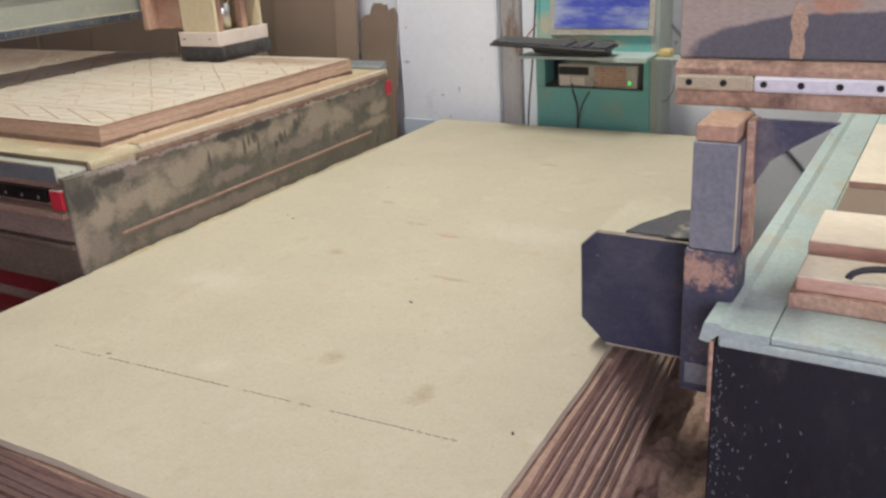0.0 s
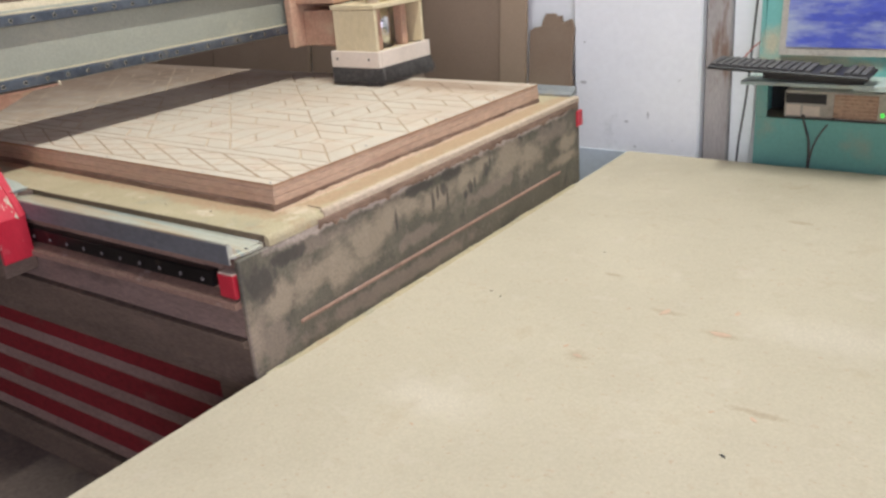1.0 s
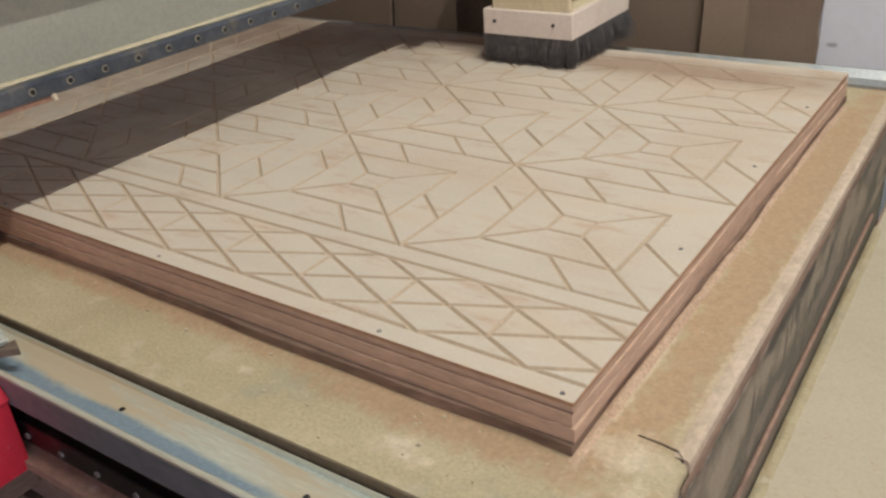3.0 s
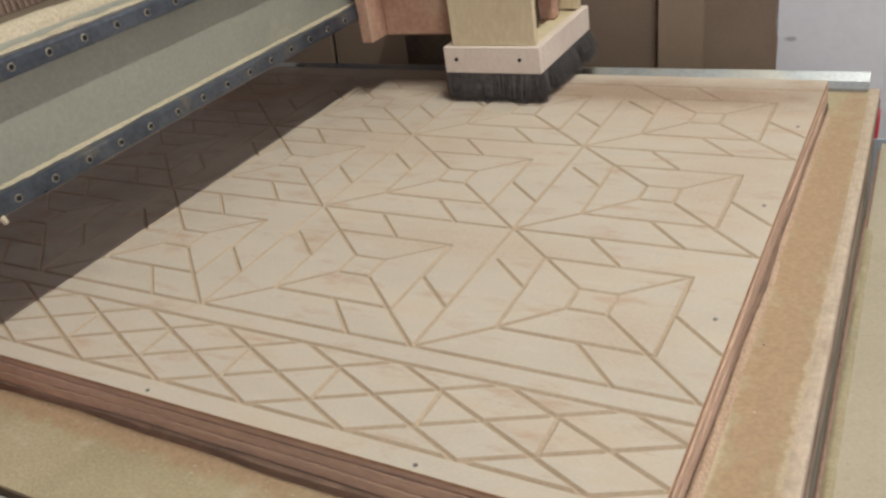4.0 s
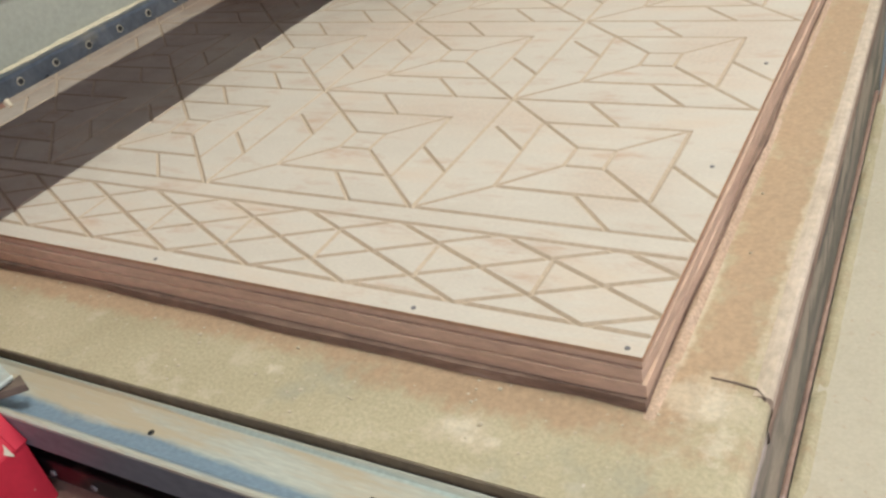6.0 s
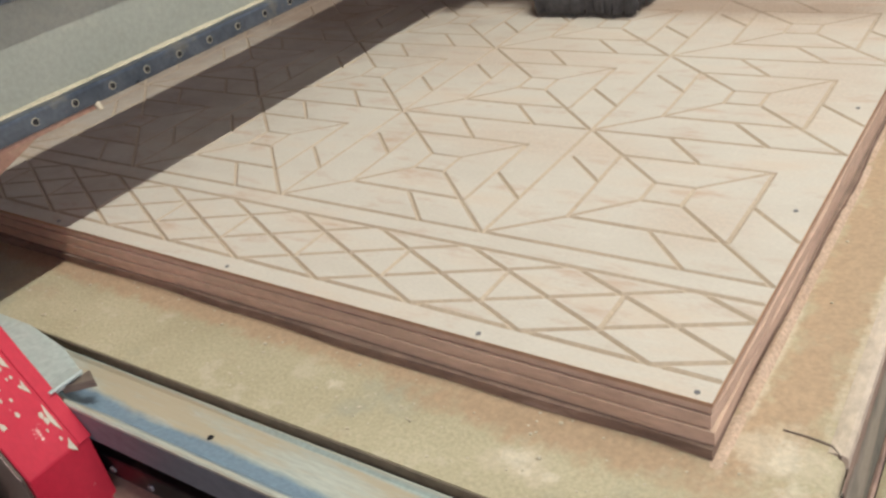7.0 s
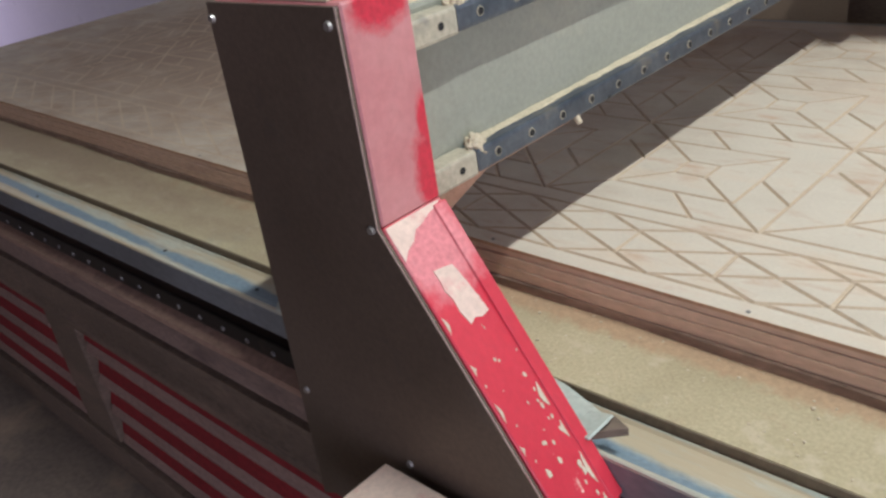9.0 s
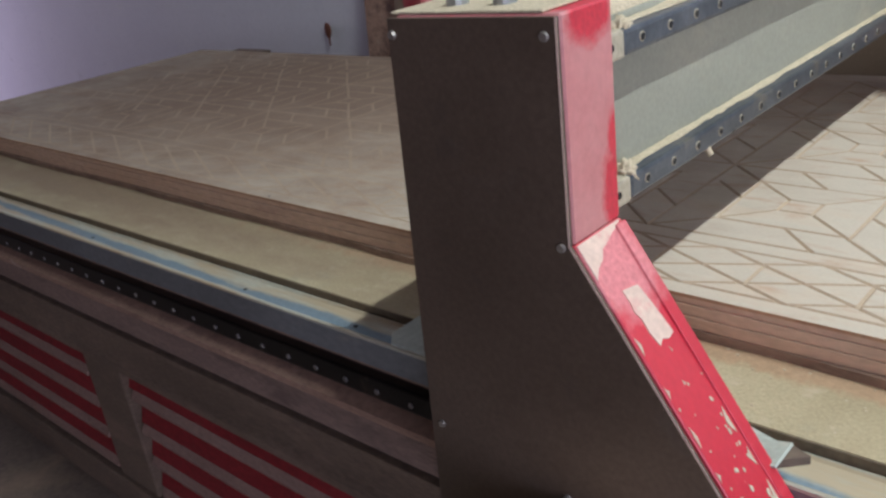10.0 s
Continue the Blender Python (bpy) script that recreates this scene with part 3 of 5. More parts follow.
# boards that lean on the back wall
def leaning_board(x0, x1, top, y_foot, y_top, th, material, label, notch=0.0, seed=1):
    rnd = random.Random(seed)
    pts = [(x0, 0.0), (x1, 0.0)]
    n = 14
    for i in range(n + 1):
        f = i / n
        pts.append((x1 + (x0 - x1) * f, top - (rnd.random() * notch if notch else 0) - (notch * 1.2 if notch and 0.45 < f < 0.75 else 0)))
    bm = bm_prism([(a, b) for a, b in pts], "y", 0.0, th)
    lean = math.atan2(y_top - y_foot, top)
    bmesh.ops.transform(bm, matrix=Matrix.Translation((0, y_foot, 0.0)) @ Matrix.Rotation(-lean, 4, "X"), verts=bm.verts)
    return single("leaning_board", bm, material, label, "board")


leaning_board(-0.918, -0.50, 1.75, 1.72, 1.90, 0.018, "board", "large brown fibreboard sheet leaning on the wall", 0, 2)
leaning_board(-0.492, -0.372, 1.72, 1.675, 1.86, 0.018, "boardlight", "narrow light-brown fibreboard strip leaning on the wall", 0, 3)
def torn_board():
    """An offcut whose top and one side are broken away."""
    rnd = random.Random(4)
    pts = [(-0.402, 0.0), (-0.194, 0.0)]
    for i in range(1, 24):
        pts.append((-0.194 + rnd.uniform(-0.007, 0.004), 1.0 * i / 24))
    for x, z in ((-0.190, 1.0), (-0.204, 1.034), (-0.245, 1.026), (-0.250, 1.050), (-0.272, 1.046), (-0.278, 1.058), (-0.318, 1.060), (-0.334, 1.030), (-0.338, 1.010), (-0.372, 1.0), (-0.392, 0.985)):
        pts.append((x, z + rnd.uniform(-0.003, 0.003)))
    bm = bm_prism(pts, "y", 0.0, 0.016)
    bmesh.ops.transform(bm, matrix=Matrix.Translation((0, 1.735, 0)) @ Matrix.Rotation(-math.atan2(0.125, 1.06), 4, "X"), verts=bm.verts)
    return single("leaning_board", bm, "board", "brown board offcut with torn top and side", "board")


torn_board()
leaning_board(-1.62, -1.082, 1.75, 1.72, 1.90, 0.018, "board", "dark brown fibreboard sheet leaning on the wall", 0, 5)
leaning_board(-2.35, -1.635, 1.72, 1.70, 1.90, 0.018, "board", "wide brown fibreboard sheet leaning on the wall", 0, 6)
leaning_board(-2.86, -2.365, 1.74, 1.72, 1.90, 0.018, "board", "brown fibreboard sheet leaning on the wall", 0, 11)
leaning_board(-3.335, -2.875, 1.70, 1.70, 1.90, 0.018, "board", "brown fibreboard sheet leaning on the wall", 0, 12)
leaning_board(-1.050, -0.930, 1.6, 1.775, 1.925, 0.018, "board", "narrow brown fibreboard sheet leaning on the wall", 0, 7)


def black_sack():
    rnd = random.Random(9)
    bm = bmesh.new()
    bmesh.ops.create_icosphere(bm, subdivisions=4, radius=1.0)
    for v in bm.verts:
        k = 1 + 0.20 * noise.noise(v.co * 3.1) + 0.10 * noise.noise(v.co * 9)
        v.co = Vector((v.co.x * 0.088 * k, v.co.y * 0.045 * k, 0.49 + v.co.z * 0.49 * (1 + 0.05 * noise.noise(v.co * 6)))) 
        if v.co.z < 0:
            v.co.z = 0
    bmesh.ops.transform(bm, matrix=Matrix.Translation((-0.978, 1.735, 0)), verts=bm.verts)
    return single("black_sack", bm, "black", "crumpled black plastic sack standing against the boards", "sack")


black_sack()

# ---- the router: frame, bed and rails ----
router = thing("cnc_router", "large wood router with a dusty bed and red louvred base", "router", at=(0, 0, 0))
XL = -4.20   # the far left end of the machine
part("bed", bm_box(XL, 0.0945, -0.130, 1.352, 0.800, 0.838), "bed", router, "sawdust-covered bed board")
part("bed_lip", bm_prism([(0.0946, 0.8132), (0.0946, 0.8381), (0.100, 0.8394), (0.108, 0.8396), (0.1122, 0.8372), (0.1132, 0.833), (0.1132, 0.8132)], "y", 0.0465, 1.350), "lipdust", router, "pale dust-caked edge of the bed")
part("bed_corner", bm_prism([(0.0946, 0.8132), (0.0946, 0.838), (0.1000, 0.8377), (0.1042, 0.8362), (0.1076, 0.8335), (0.1100, 0.8298), (0.1112, 0.8250), (0.1116, 0.8132)], "y", -0.1295, 0.0462), "bed", router, "rounded dusty corner of the bed")
part("side_panel", bm_box(0.098, 0.112, -0.222, 1.352, 0.02, 0.8130, 0.003), "side", router, "dark side panel smeared with pinkish dust")
part("side_ledge", bm_box(0.112, 0.1185, -0.075, 1.20, 0.605, 0.616, 0.003), "pinkdust", router, "dust-covered ledge of the side panel")
part("side_backing", bm_box(XL, 0.098, -0.16, 1.30, 0.02, 0.798), "darkframe", router)
def ragged_skirt():
    """Brown caked dust that hangs unevenly from the bed's edge."""
    bm = bmesh.new()
    prev = None
    for i in range(361):
        y = 0.02 + 1.32 * i / 360
        k = 0.5 + 0.9 * noise.noise(Vector((y * 16, 2, 0))) + 0.7 * noise.noise(Vector((y * 55, 5, 1)))
        drop = 0.004 + 0.013 * max(0.0, k)
        row = [bm.verts.new(p) for p in ((0.1134, y, 0.8235), (0.1150, y, 0.8190), (0.1152, y, 0.8150 - drop * 0.7), (0.1124, y, 0.8130 - drop))]
        if prev:
            for a in range(3):
                bm.faces.new((prev[a], row[a], row[a + 1], prev[a + 1]))
        prev = row
    bmesh.ops.recalc_face_normals(bm, faces=bm.faces)
    return bm


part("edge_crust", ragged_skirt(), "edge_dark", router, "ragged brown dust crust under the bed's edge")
# near edge: folded steel strip, slot and lip
# the slot's shade is worked into this face's colour
part("slot", bm_box(XL, 0.0995, -0.1322, -0.1304, 0.800, 0.8368), "slotdirt", router, "bed edge beside the strip, darkened for the slot's shade")
STRIP = [(-0.1345, 0.8140), (-0.1345, 0.8245), (-0.1378, 0.8258), (-0.1420, 0.8222), (-0.160, 0.8206), (-0.186, 0.8212), (-0.2035, 0.8285), (-0.2180, 0.8470), (-0.2230, 0.8495), (-0.2255, 0.8480), (-0.2255, 0.8440), (-0.2120, 0.8300), (-0.19, 0.8160)]
part("strip_top", bm_prism(STRIP, "x", XL, 0.0875), "strip", router, "cream and blue painted steel strip streaked with dust")
part("strip_face", bm_box(XL, 0.0875, -0.2256, -0.2215, 0.800, 0.8438, 0.001), "strip_face", router, "grey steel fold of the strip")
part("strip_tab", bm_prism([(0.0877, -0.1347), (0.1030, -0.1390), (0.1010, -0.185), (0.0965, -0.2150), (0.0877, -0.2235)], "z", 0.8135, 0.8203, 0.0008), "strip", router, "dusty flat end of the strip")
part("tab_lip", bm_prism([(0.0877, -0.1347), (0.1030, -0.1390), (0.1028, -0.1424), (0.0877, -0.1395)], "z", 0.8204, 0.8248, 0.0008), "strip", router)
part("strip_end", bm_prism([(-0.1860, 0.8206), (-0.2035, 0.8285), (-0.2180, 0.8470), (-0.2250, 0.8480), (-0.2250, 0.802), (-0.2215, 0.800), (-0.2215, 0.814)], "x", 0.0876, 0.0884), "strip", router, "pale cut end of the strip")
part("rail_backing", bm_box(XL, 0.098, -0.2, -0.16, 0.70, 0.806, 0.002), "pinkdust", router, "dusty red frame behind the rail")
part("linear_rail", bm_box(XL, 0.02, -0.223, -0.2, 0.737, 0.775, 0.004, 2), "rail", router, "black linear guide rail")
rb = mesh_of("rail_bolt", bm_cyl(0.0052, 0.0045, (0, -0.2225, 0), (0, -0.2255, 0), 10), "bolt_dull")
for i in range(48):
    o = new("rail_bolt", rb)
    o.location, o.parent = (-0.012 - 0.073 * i, 0, 0.752), router
part("end_stop", bm_box(0.046, 0.094, -0.229, -0.19, 0.724, 0.777, 0.003, 2), "redchip", router, "chipped red end stop")
part("stop_dust", bm_box(0.047, 0.093, -0.228, -0.191, 0.7775, 0.7805, 0.001), "paledust", router, "pinkish dust on the end stop")
part("far_end_stop", bm_box(0.09, 0.118, 1.33, 1.37, 0.735, 0.79, 0.003), "redchip", router, "red end stop")
part("rail_shelf", bm_prism([(-0.16, 0.735), (-0.236, 0.715), (-0.236, 0.702), (-0.16, 0.70)], "x", XL, 0.096), "pinkdust", router, "dust-covered shelf under the rail")
part("upper_channel", bm_prism([(-0.16, 0.70), (-0.215, 0.698), (-0.222, 0.64), (-0.222, 0.632), (-0.16, 0.632)], "x", XL, 0.0965), "channel", router, "dust-pink channel of the frame")
part("frame_beam", bm_prism([(-0.16, 0.631), (-0.232, 0.625), (-0.232, 0.612), (-0.214, 0.60), (-0.214, 0.53), (-0.224, 0.515), (-0.224, 0.497), (-0.16, 0.497)], "x", XL, 0.0965), "darkframe", router, "dusty dark lower frame beam")
part("corner_post", bm_box(-0.035, 0.0965, -0.214, -0.165, 0.02, 0.496, 0.003), "darkframe", router)
part("frame_post", bm_box(-2.50, -2.31, -0.208, -0.165, 0.02, 0.496, 0.003), "darkframe", router)
part("frame_foot", bm_box(XL, 0.0965, -0.222, -0.165, 0.0, 0.099, 0.003), "darkframe", router)


def louvre_panel(x0, x1):
    lp = new("louvre_panel")
    lp.parent = router
    tagged(lp, "red louvred panel with dusty steps")
    part("back", bm_box(x0, x1, -0.168, -0.162, 0.10, 0.496), "redlouvre", lp)
    for k in range(4):
        z = 0.494 - 0.098 * k
        part("slat", bm_prism([(-0.169, z), (-0.174, z), (-0.196, z - 0.066), (-0.169, z - 0.066)], "x", x0 + 0.012 * (k > 0), x1 - 0.012), "redlouvre", lp)
        part("slat_step", bm_prism([(-0.169, z - 0.0665), (-0.196, z - 0.0665), (-0.2065, z - 0.086), (-0.205, z - 0.094), (-0.178, z - 0.0975), (-0.169, z - 0.0975)], "x", x0 + 0.02, x1 - 0.02), "stepdust", lp, "pinkish dust on the louvre step")


louvre_panel(-2.31, -0.036)
louvre_panel(XL, -2.50)
# far edge
part("far_strip", bm_prism([(1.330, 0.8384), (1.330, 0.845), (1.36, 0.850), (1.376, 0.866), (1.38, 0.866), (1.38, 0.8384)], "x", XL, 0.0905), "steel", router, "grey-green steel strip along the far edge")
for xx in (0.0865, -0.214, -0.513, -0.81, -1.11, -1.41, -1.71, -2.3):
    part("strip_hole", bm_cyl(0.004, 0.004, (xx, -0.174, 0.818), (xx, -0.174, 0.8215), 10), "hole", router)

# ---- the stack of boards on the bed ----
stack_len = 4.05


def slab(x0, x1, y0, y1, z0, z1, seed, rough=0.0012):
    """A board whose edges wander a little."""
    rnd = random.Random(seed)
    pts = []
    n = 60
    ph = [rnd.random() * 6 for _ in range(4)]
    def w(s, k):
        return rough * (math.sin(s * 7 + ph[k]) + 0.6 * math.sin(s * 23 + ph[k] * 2) + 0.5 * (rnd.random() - 0.5))
    for i in range(n):
        x = x0 + (x1 - x0) * i / n
        pts.append((x, y0 + w(x, 0)))
    for i in range(24):
        y = y0 + (y1 - y0) * i / 24
        pts.append((x1 + w(y, 1), y))
    for i in range(n):
        x = x1 + (x0 - x1) * i / n
        pts.append((x, y1 + w(x, 2)))
    pts.append((x0, y1))
    pts.append((x0, y0 + (y1 - y0) / 2))
    return bm_prism(pts, "z", z0, z1)


def bed_board(z0, z1, dx, dy, material, label, seed):
    t = single("stacked_board", slab(-stack_len, dx, dy, 1.222, z0, z1, seed, 0.0026 if dy < -0.008 else 0.0012), material, label, "board")
    return tagged(t, group="boards stacked on the router bed")


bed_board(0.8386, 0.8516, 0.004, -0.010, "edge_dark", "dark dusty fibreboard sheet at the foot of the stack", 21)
bed_board(0.8526, 0.8688, 0.002, -0.0045, "edge", "reddish-brown fibreboard sheet in the stack", 22)
bed_board(0.8700, 0.8853, 0.001, -0.002, "edge", "reddish-brown fibreboard sheet under the carved panel", 23)

PX, PY, Y0 = 0.3690, 0.3215, 0.1970


def pattern_segments():
    """The carved lines: a lattice band along the near edge, then rows of pinwheel blocks."""
    s = []
    xe = -stack_len + 0.04
    s.append(((xe, 0.031), (-0.003, 0.031)))
    s.append(((xe, 0.162), (-0.003, 0.162)))
    for r in range(4):
        s.append(((xe, Y0 + r * PY), (-0.003, Y0 + r * PY)))
    bp = 0.148
    lo, hi = 0.031, 0.162
    run = 0.291
    for k in range(-2, 25):
        xa = -0.070 - bp * k
        for (x1, y1), (x2, y2) in (((xa, hi), (xa + run, lo)), ((xa, lo), (xa + run, hi))):
            x1c, x2c = max(x1, xe), min(x2, -0.003)
            if x2c - x1c < 0.01:
                continue
            f = lambda x: y1 + (y2 - y1) * (x - x1) / (x2 - x1)
            s.append(((x1c, f(x1c)), (x2c, f(x2c))))
        xv = xa - 0.071
        if xv > xe:
            s.append(((xv, 0.065), (xv, 0.127)))
    for r in range(3):
        y = Y0 + r * PY
        for c in range(10):
            x = -PX * (c + 1)
            if x < xe:
                break
            u = lambda a, b, x=x, y=y: (x + a * PX, y + b * PY)
            # diagonals as far as the small middle square
            s += [(u(0, 1), u(0.43, 0.575)), (u(0.58, 0.42), u(0.99, 0)), (u(0.235, 0.215), u(0.43, 0.42)), (u(0.58, 0.575), u(0.80, 0.78)), (u(0, 0), u(0.235, 0.215))]
            s += [(u(0.43, 0.42), u(0.58, 0.42)), (u(0.58, 0.42), u(0.58, 0.575)), (u(0.58, 0.575), u(0.43, 0.575)), (u(0.43, 0.575), u(0.43, 0.42))]
            # inner rectangle
            s += [(u(0.235, 0.215), u(0.80, 0.215)), (u(0.80, 0.215), u(0.80, 0.78)), (u(0.80, 0.78), u(0.22, 0.78)), (u(0.22, 0.78), u(0.235, 0.215))]
            # one slanted line on each side of it
            s += [(u(0.04, 0.71), u(0.225, 0.52)), (u(0.54, 0.205), u(0.72, 0.0)), (u(0.81, 0.48), u(0.995, 0.29)), (u(0.35, 0.985), u(0.52, 0.79))]
            if c > 0:
                s.append((u(1.0, 0), u(1.0, 1)))
    return s


def carved_panel():
    from mathutils.geometry import delaunay_2d_cdt
    segs = pattern_segments()
    half, depth = 0.0036, 0.0034
    z0, z1 = 0.8864, 0.9
    x0, x1, y0, y1 = -stack_len, 0.0, 0.0, 1.22
    verts = [Vector(p) for p in ((x0, y0), (x1, y0), (x1, y1), (x0, y1))]
    edges = [(0, 1), (1, 2), (2, 3), (3, 0)]
    for a, b in segs:
        a, b = Vector(a), Vector(b)
        d = (b - a).normalized()
        nn = Vector((-d.y, d.x)) * half
        i = len(verts)
        verts += [a, b, a + nn, b + nn, a - nn, b - nn, a - d * half, b + d * half]
        edges += [(i, i + 1), (i + 2, i + 3), (i + 4, i + 5), (i + 6, i), (i + 1, i + 7), (i + 2, i + 6), (i + 6, i + 4), (i + 3, i + 7), (i + 7, i + 5)]
    for v in verts:
        v.x, v.y = min(max(v.x, x0), x1), min(max(v.y, y0), y1)
    vs, es, fs = delaunay_2d_cdt(verts, edges, [], 0, 1e-5)[:3]
    P = np.array([(v.x, v.y) for v in vs])
    A = np.array([a for a, b in segs])
    B = np.array([b for a, b in segs])
    D = B - A
    L2 = (D ** 2).sum(1)
    dist = np.empty(len(P))
    for k in range(0, len(P), 400):
        q = P[k:k + 400, None] - A[None]
        t = np.clip((q * D[None]).sum(2) / L2[None], 0, 1)
        dist[k:k + 400] = np.sqrt(((q - t[..., None] * D[None]) ** 2).sum(2)).min(1)
    h = np.clip(1 - dist / half, 0, 1)
    h[h < 0.02] = 0
    z = z1 - depth * h * np.where(P[:, 0] < -1.55, 0.15, 1.0)
    me = bpy.data.meshes.new("carved_top")
    me.from_pydata([(float(p[0]), float(p[1]), float(q)) for p, q in zip(P, z)], [], [tuple(f) for f in fs])
    me.materials.append(M["carved"])
    me.materials.append(M["groove"])
    for f in me.polygons:
        f.material_index = 1 if max(h[i] for i in f.vertices) > 0.3 else 0
    me.update()
    if me.polygons[0].normal.z < 0:
        me.flip_normals()
    panel = thing("carved_panel", "carved fibreboard panel with a geometric groove pattern, being cut", "panel")
    o = new("carved_top", me)
    o.parent = panel
    bm = bm_box(x0, x1 - 0.0005, y0 + 0.0005, y1, z0, z1 - 0.0044)
    part("panel_core", bm, "edge", panel, "reddish-brown sawn edge")
    for a in (bm_box(x0, x1, y0 - 0.0006, y0 + 0.0004, 0.8952, z1 - 0.0002), bm_box(x1 - 0.0004, x1 + 0.0006, y0, y1, 0.8952, z1 - 0.0002)):
        part("panel_rim", a, "edge_top", panel, "orange-brown upper edge")
    sc = mesh_of("screw", bm_cyl(0.0034, 0.0028, (0, 0, 0.8990), (0, 0, 0.9008), 10), "bolt_dull")
    for x, y in ((-0.017, 0.009), (-0.258, 0.009), (-0.66, 0.009), (-1.06, 0.010), (-1.47, 0.009), (-0.024, 0.359), (-0.022, 0.671), (-0.02, 0.98), (-1.9, 0.01), (-2.35, 0.01)):
        q = new("screw", sc)
        q.location, q.parent = (x, y, 0), panel
    return panel


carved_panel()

# sawdust swept against the stack
def dust_ridge(x0, x1, y0, y1, h, n, seed, base=0.8378):
    rnd = random.Random(seed)
    bm = bmesh.new()
    long_y = (y1 - y0) > (x1 - x0)
    ns, nw = n, 7
    grid = []
    for i in range(ns + 1):
        row = []
        for j in range(nw + 1):
            f, g = i / ns, j / nw
            x, y = (x0 + (x1 - x0) * g, y0 + (y1 - y0) * f) if long_y else (x0 + (x1 - x0) * f, y0 + (y1 - y0) * g)
            e = 0.6 + 0.8 * noise.noise(Vector((x * 9 + seed, y * 9, 0))) + 0.45 * noise.noise(Vector((x * 40, y * 40, seed)))
            z = h * max(0, e) * math.sin(math.pi * min(1, max(0, g))) ** 1.2 * (0.5 + 0.5 * rnd.random() ** 0.3) * min(1, 8 * f, 8 * (1 - f))
            row.append(bm.verts.new((x, y, base + z)))
        grid.append(row)
    for i in range(ns):
        for j in range(nw):
            bm.faces.new((grid[i][j], grid[i + 1][j], grid[i + 1][j + 1], grid[i][j + 1]))
    bmesh.ops.recalc_face_normals(bm, faces=bm.faces)
    return bm


for k, (a, b, c, d, hh, n) in enumerate(((0.0, 0.015, -0.02, 0.62, 0.012, 220), (0.0, 0.012, 0.62, 1.2, 0.009, 160))):
    single("sawdust_ridge", dust_ridge(a, b, c, d, hh, n, 31 + k), "sawdust", "loose pale sawdust heaped along the boards", "sawdust", "stuff", True)
side_ridge = single("sawdust_ridge", dust_ridge(0.1135, 0.134, -0.20, 1.30, 0.010, 420, 37, 0.5395), "bed", "olive sawdust caught between the sheet and the router", "sawdust", "stuff", True)
crack = bm_prism([(0.052, 0.0592), (0.075, 0.0578), (0.096, 0.0545), (0.1055, 0.0440), (0.1068, 0.0448), (0.097, 0.0560), (0.075, 0.0594), (0.052, 0.0597)], "z", 0.8350, 0.8399)
part("bed_crack", crack, "darkframe", router, "dark open joint of the bed corner")

# ---- the gantry ----
gantry = thing("router_gantry", "router gantry with a grey-green beam and a red-edged column", "gantry")


def gx(x):
    return G + x


# the near column: dark cover plate in front, red shell behind it
front = [(gx(-0.196), 1.335), (gx(0.014), 1.335), (gx(0.010), 1.116), (gx(0.205), 0.815), (gx(0.205), 0.700), (gx(0.02), 0.700), (gx(-0.04), 0.735), (gx(-0.235), 0.640)]
part("cover_plate", bm_prism(front, "y", -0.334, -0.330, 0.0008), "plate", gantry, "dark brown-black cover plate with small screws")
worn = [(gx(0.0142), 1.3352), (gx(0.0102), 1.1162), (gx(0.2052), 0.8152), (gx(0.2030), 0.8140), (gx(0.0078), 1.1156), (gx(0.0118), 1.3352)]
part("worn_edge", bm_prism(worn, "y", -0.3346, -0.3342), "paledust", gantry, "paint worn to a pale line along the edge")
upper = [(gx(-0.186), 1.337), (gx(0.0155), 1.337), (gx(0.0125), 1.1165), (gx(-0.186), 1.1165)]
part("column_shell", bm_prism(upper, "y", -0.3297, -0.2465, 0.002), "redfilm", gantry, "red column dulled by a pale dust film")
lower = [(gx(-0.186), 1.116), (gx(0.0125), 1.116), (gx(0.212), 0.812), (gx(0.212), 0.70), (gx(-0.205), 0.70)]
part("column_leg", bm_prism(lower, "y", -0.3297, -0.2465, 0.0015), "redchip", gantry, "bright red sloping leg with chipped paint")
part("column_rim", bm_prism([(gx(0.0175), 1.114), (gx(0.2145), 0.811), (gx(0.207), 0.807), (gx(0.010), 1.110)], "y", -0.262, -0.2445, 0.0008), "redchip", gantry, "folded red rim")
part("column_top", bm_box(gx(-0.195), gx(-0.004), -0.328, -0.248, 1.3372, 1.3402, 0.001), "dust", gantry, "dust-covered top of the column")
LEG0, LEGD = Vector((gx(0.0125), 0, 1.116)), Vector((0.1995, 0, -0.304)).normalized()
LEGN = Vector((0.304, 0, 0.1995)).normalized()


def leg_patch(pts, bm=None, lift=0.0009):
    """A thin flake on the sloping leg, from (distance down the leg, y) pairs."""
    bm = bm or bmesh.new()
    top = [bm.verts.new(LEG0 + LEGD * s + LEGN * lift + Vector((0, y, 0))) for s, y in pts]
    low = [bm.verts.new(v.co - LEGN * (lift + 0.0012)) for v in top]
    fs = [bm.faces.new(top), bm.faces.new(low[::-1])]
    for a in range(len(pts)):
        c = (a + 1) % len(pts)
        fs.append(bm.faces.new((top[c], top[a], low[a], low[c])))
    bmesh.ops.recalc_face_normals(bm, faces=fs)
    return bm


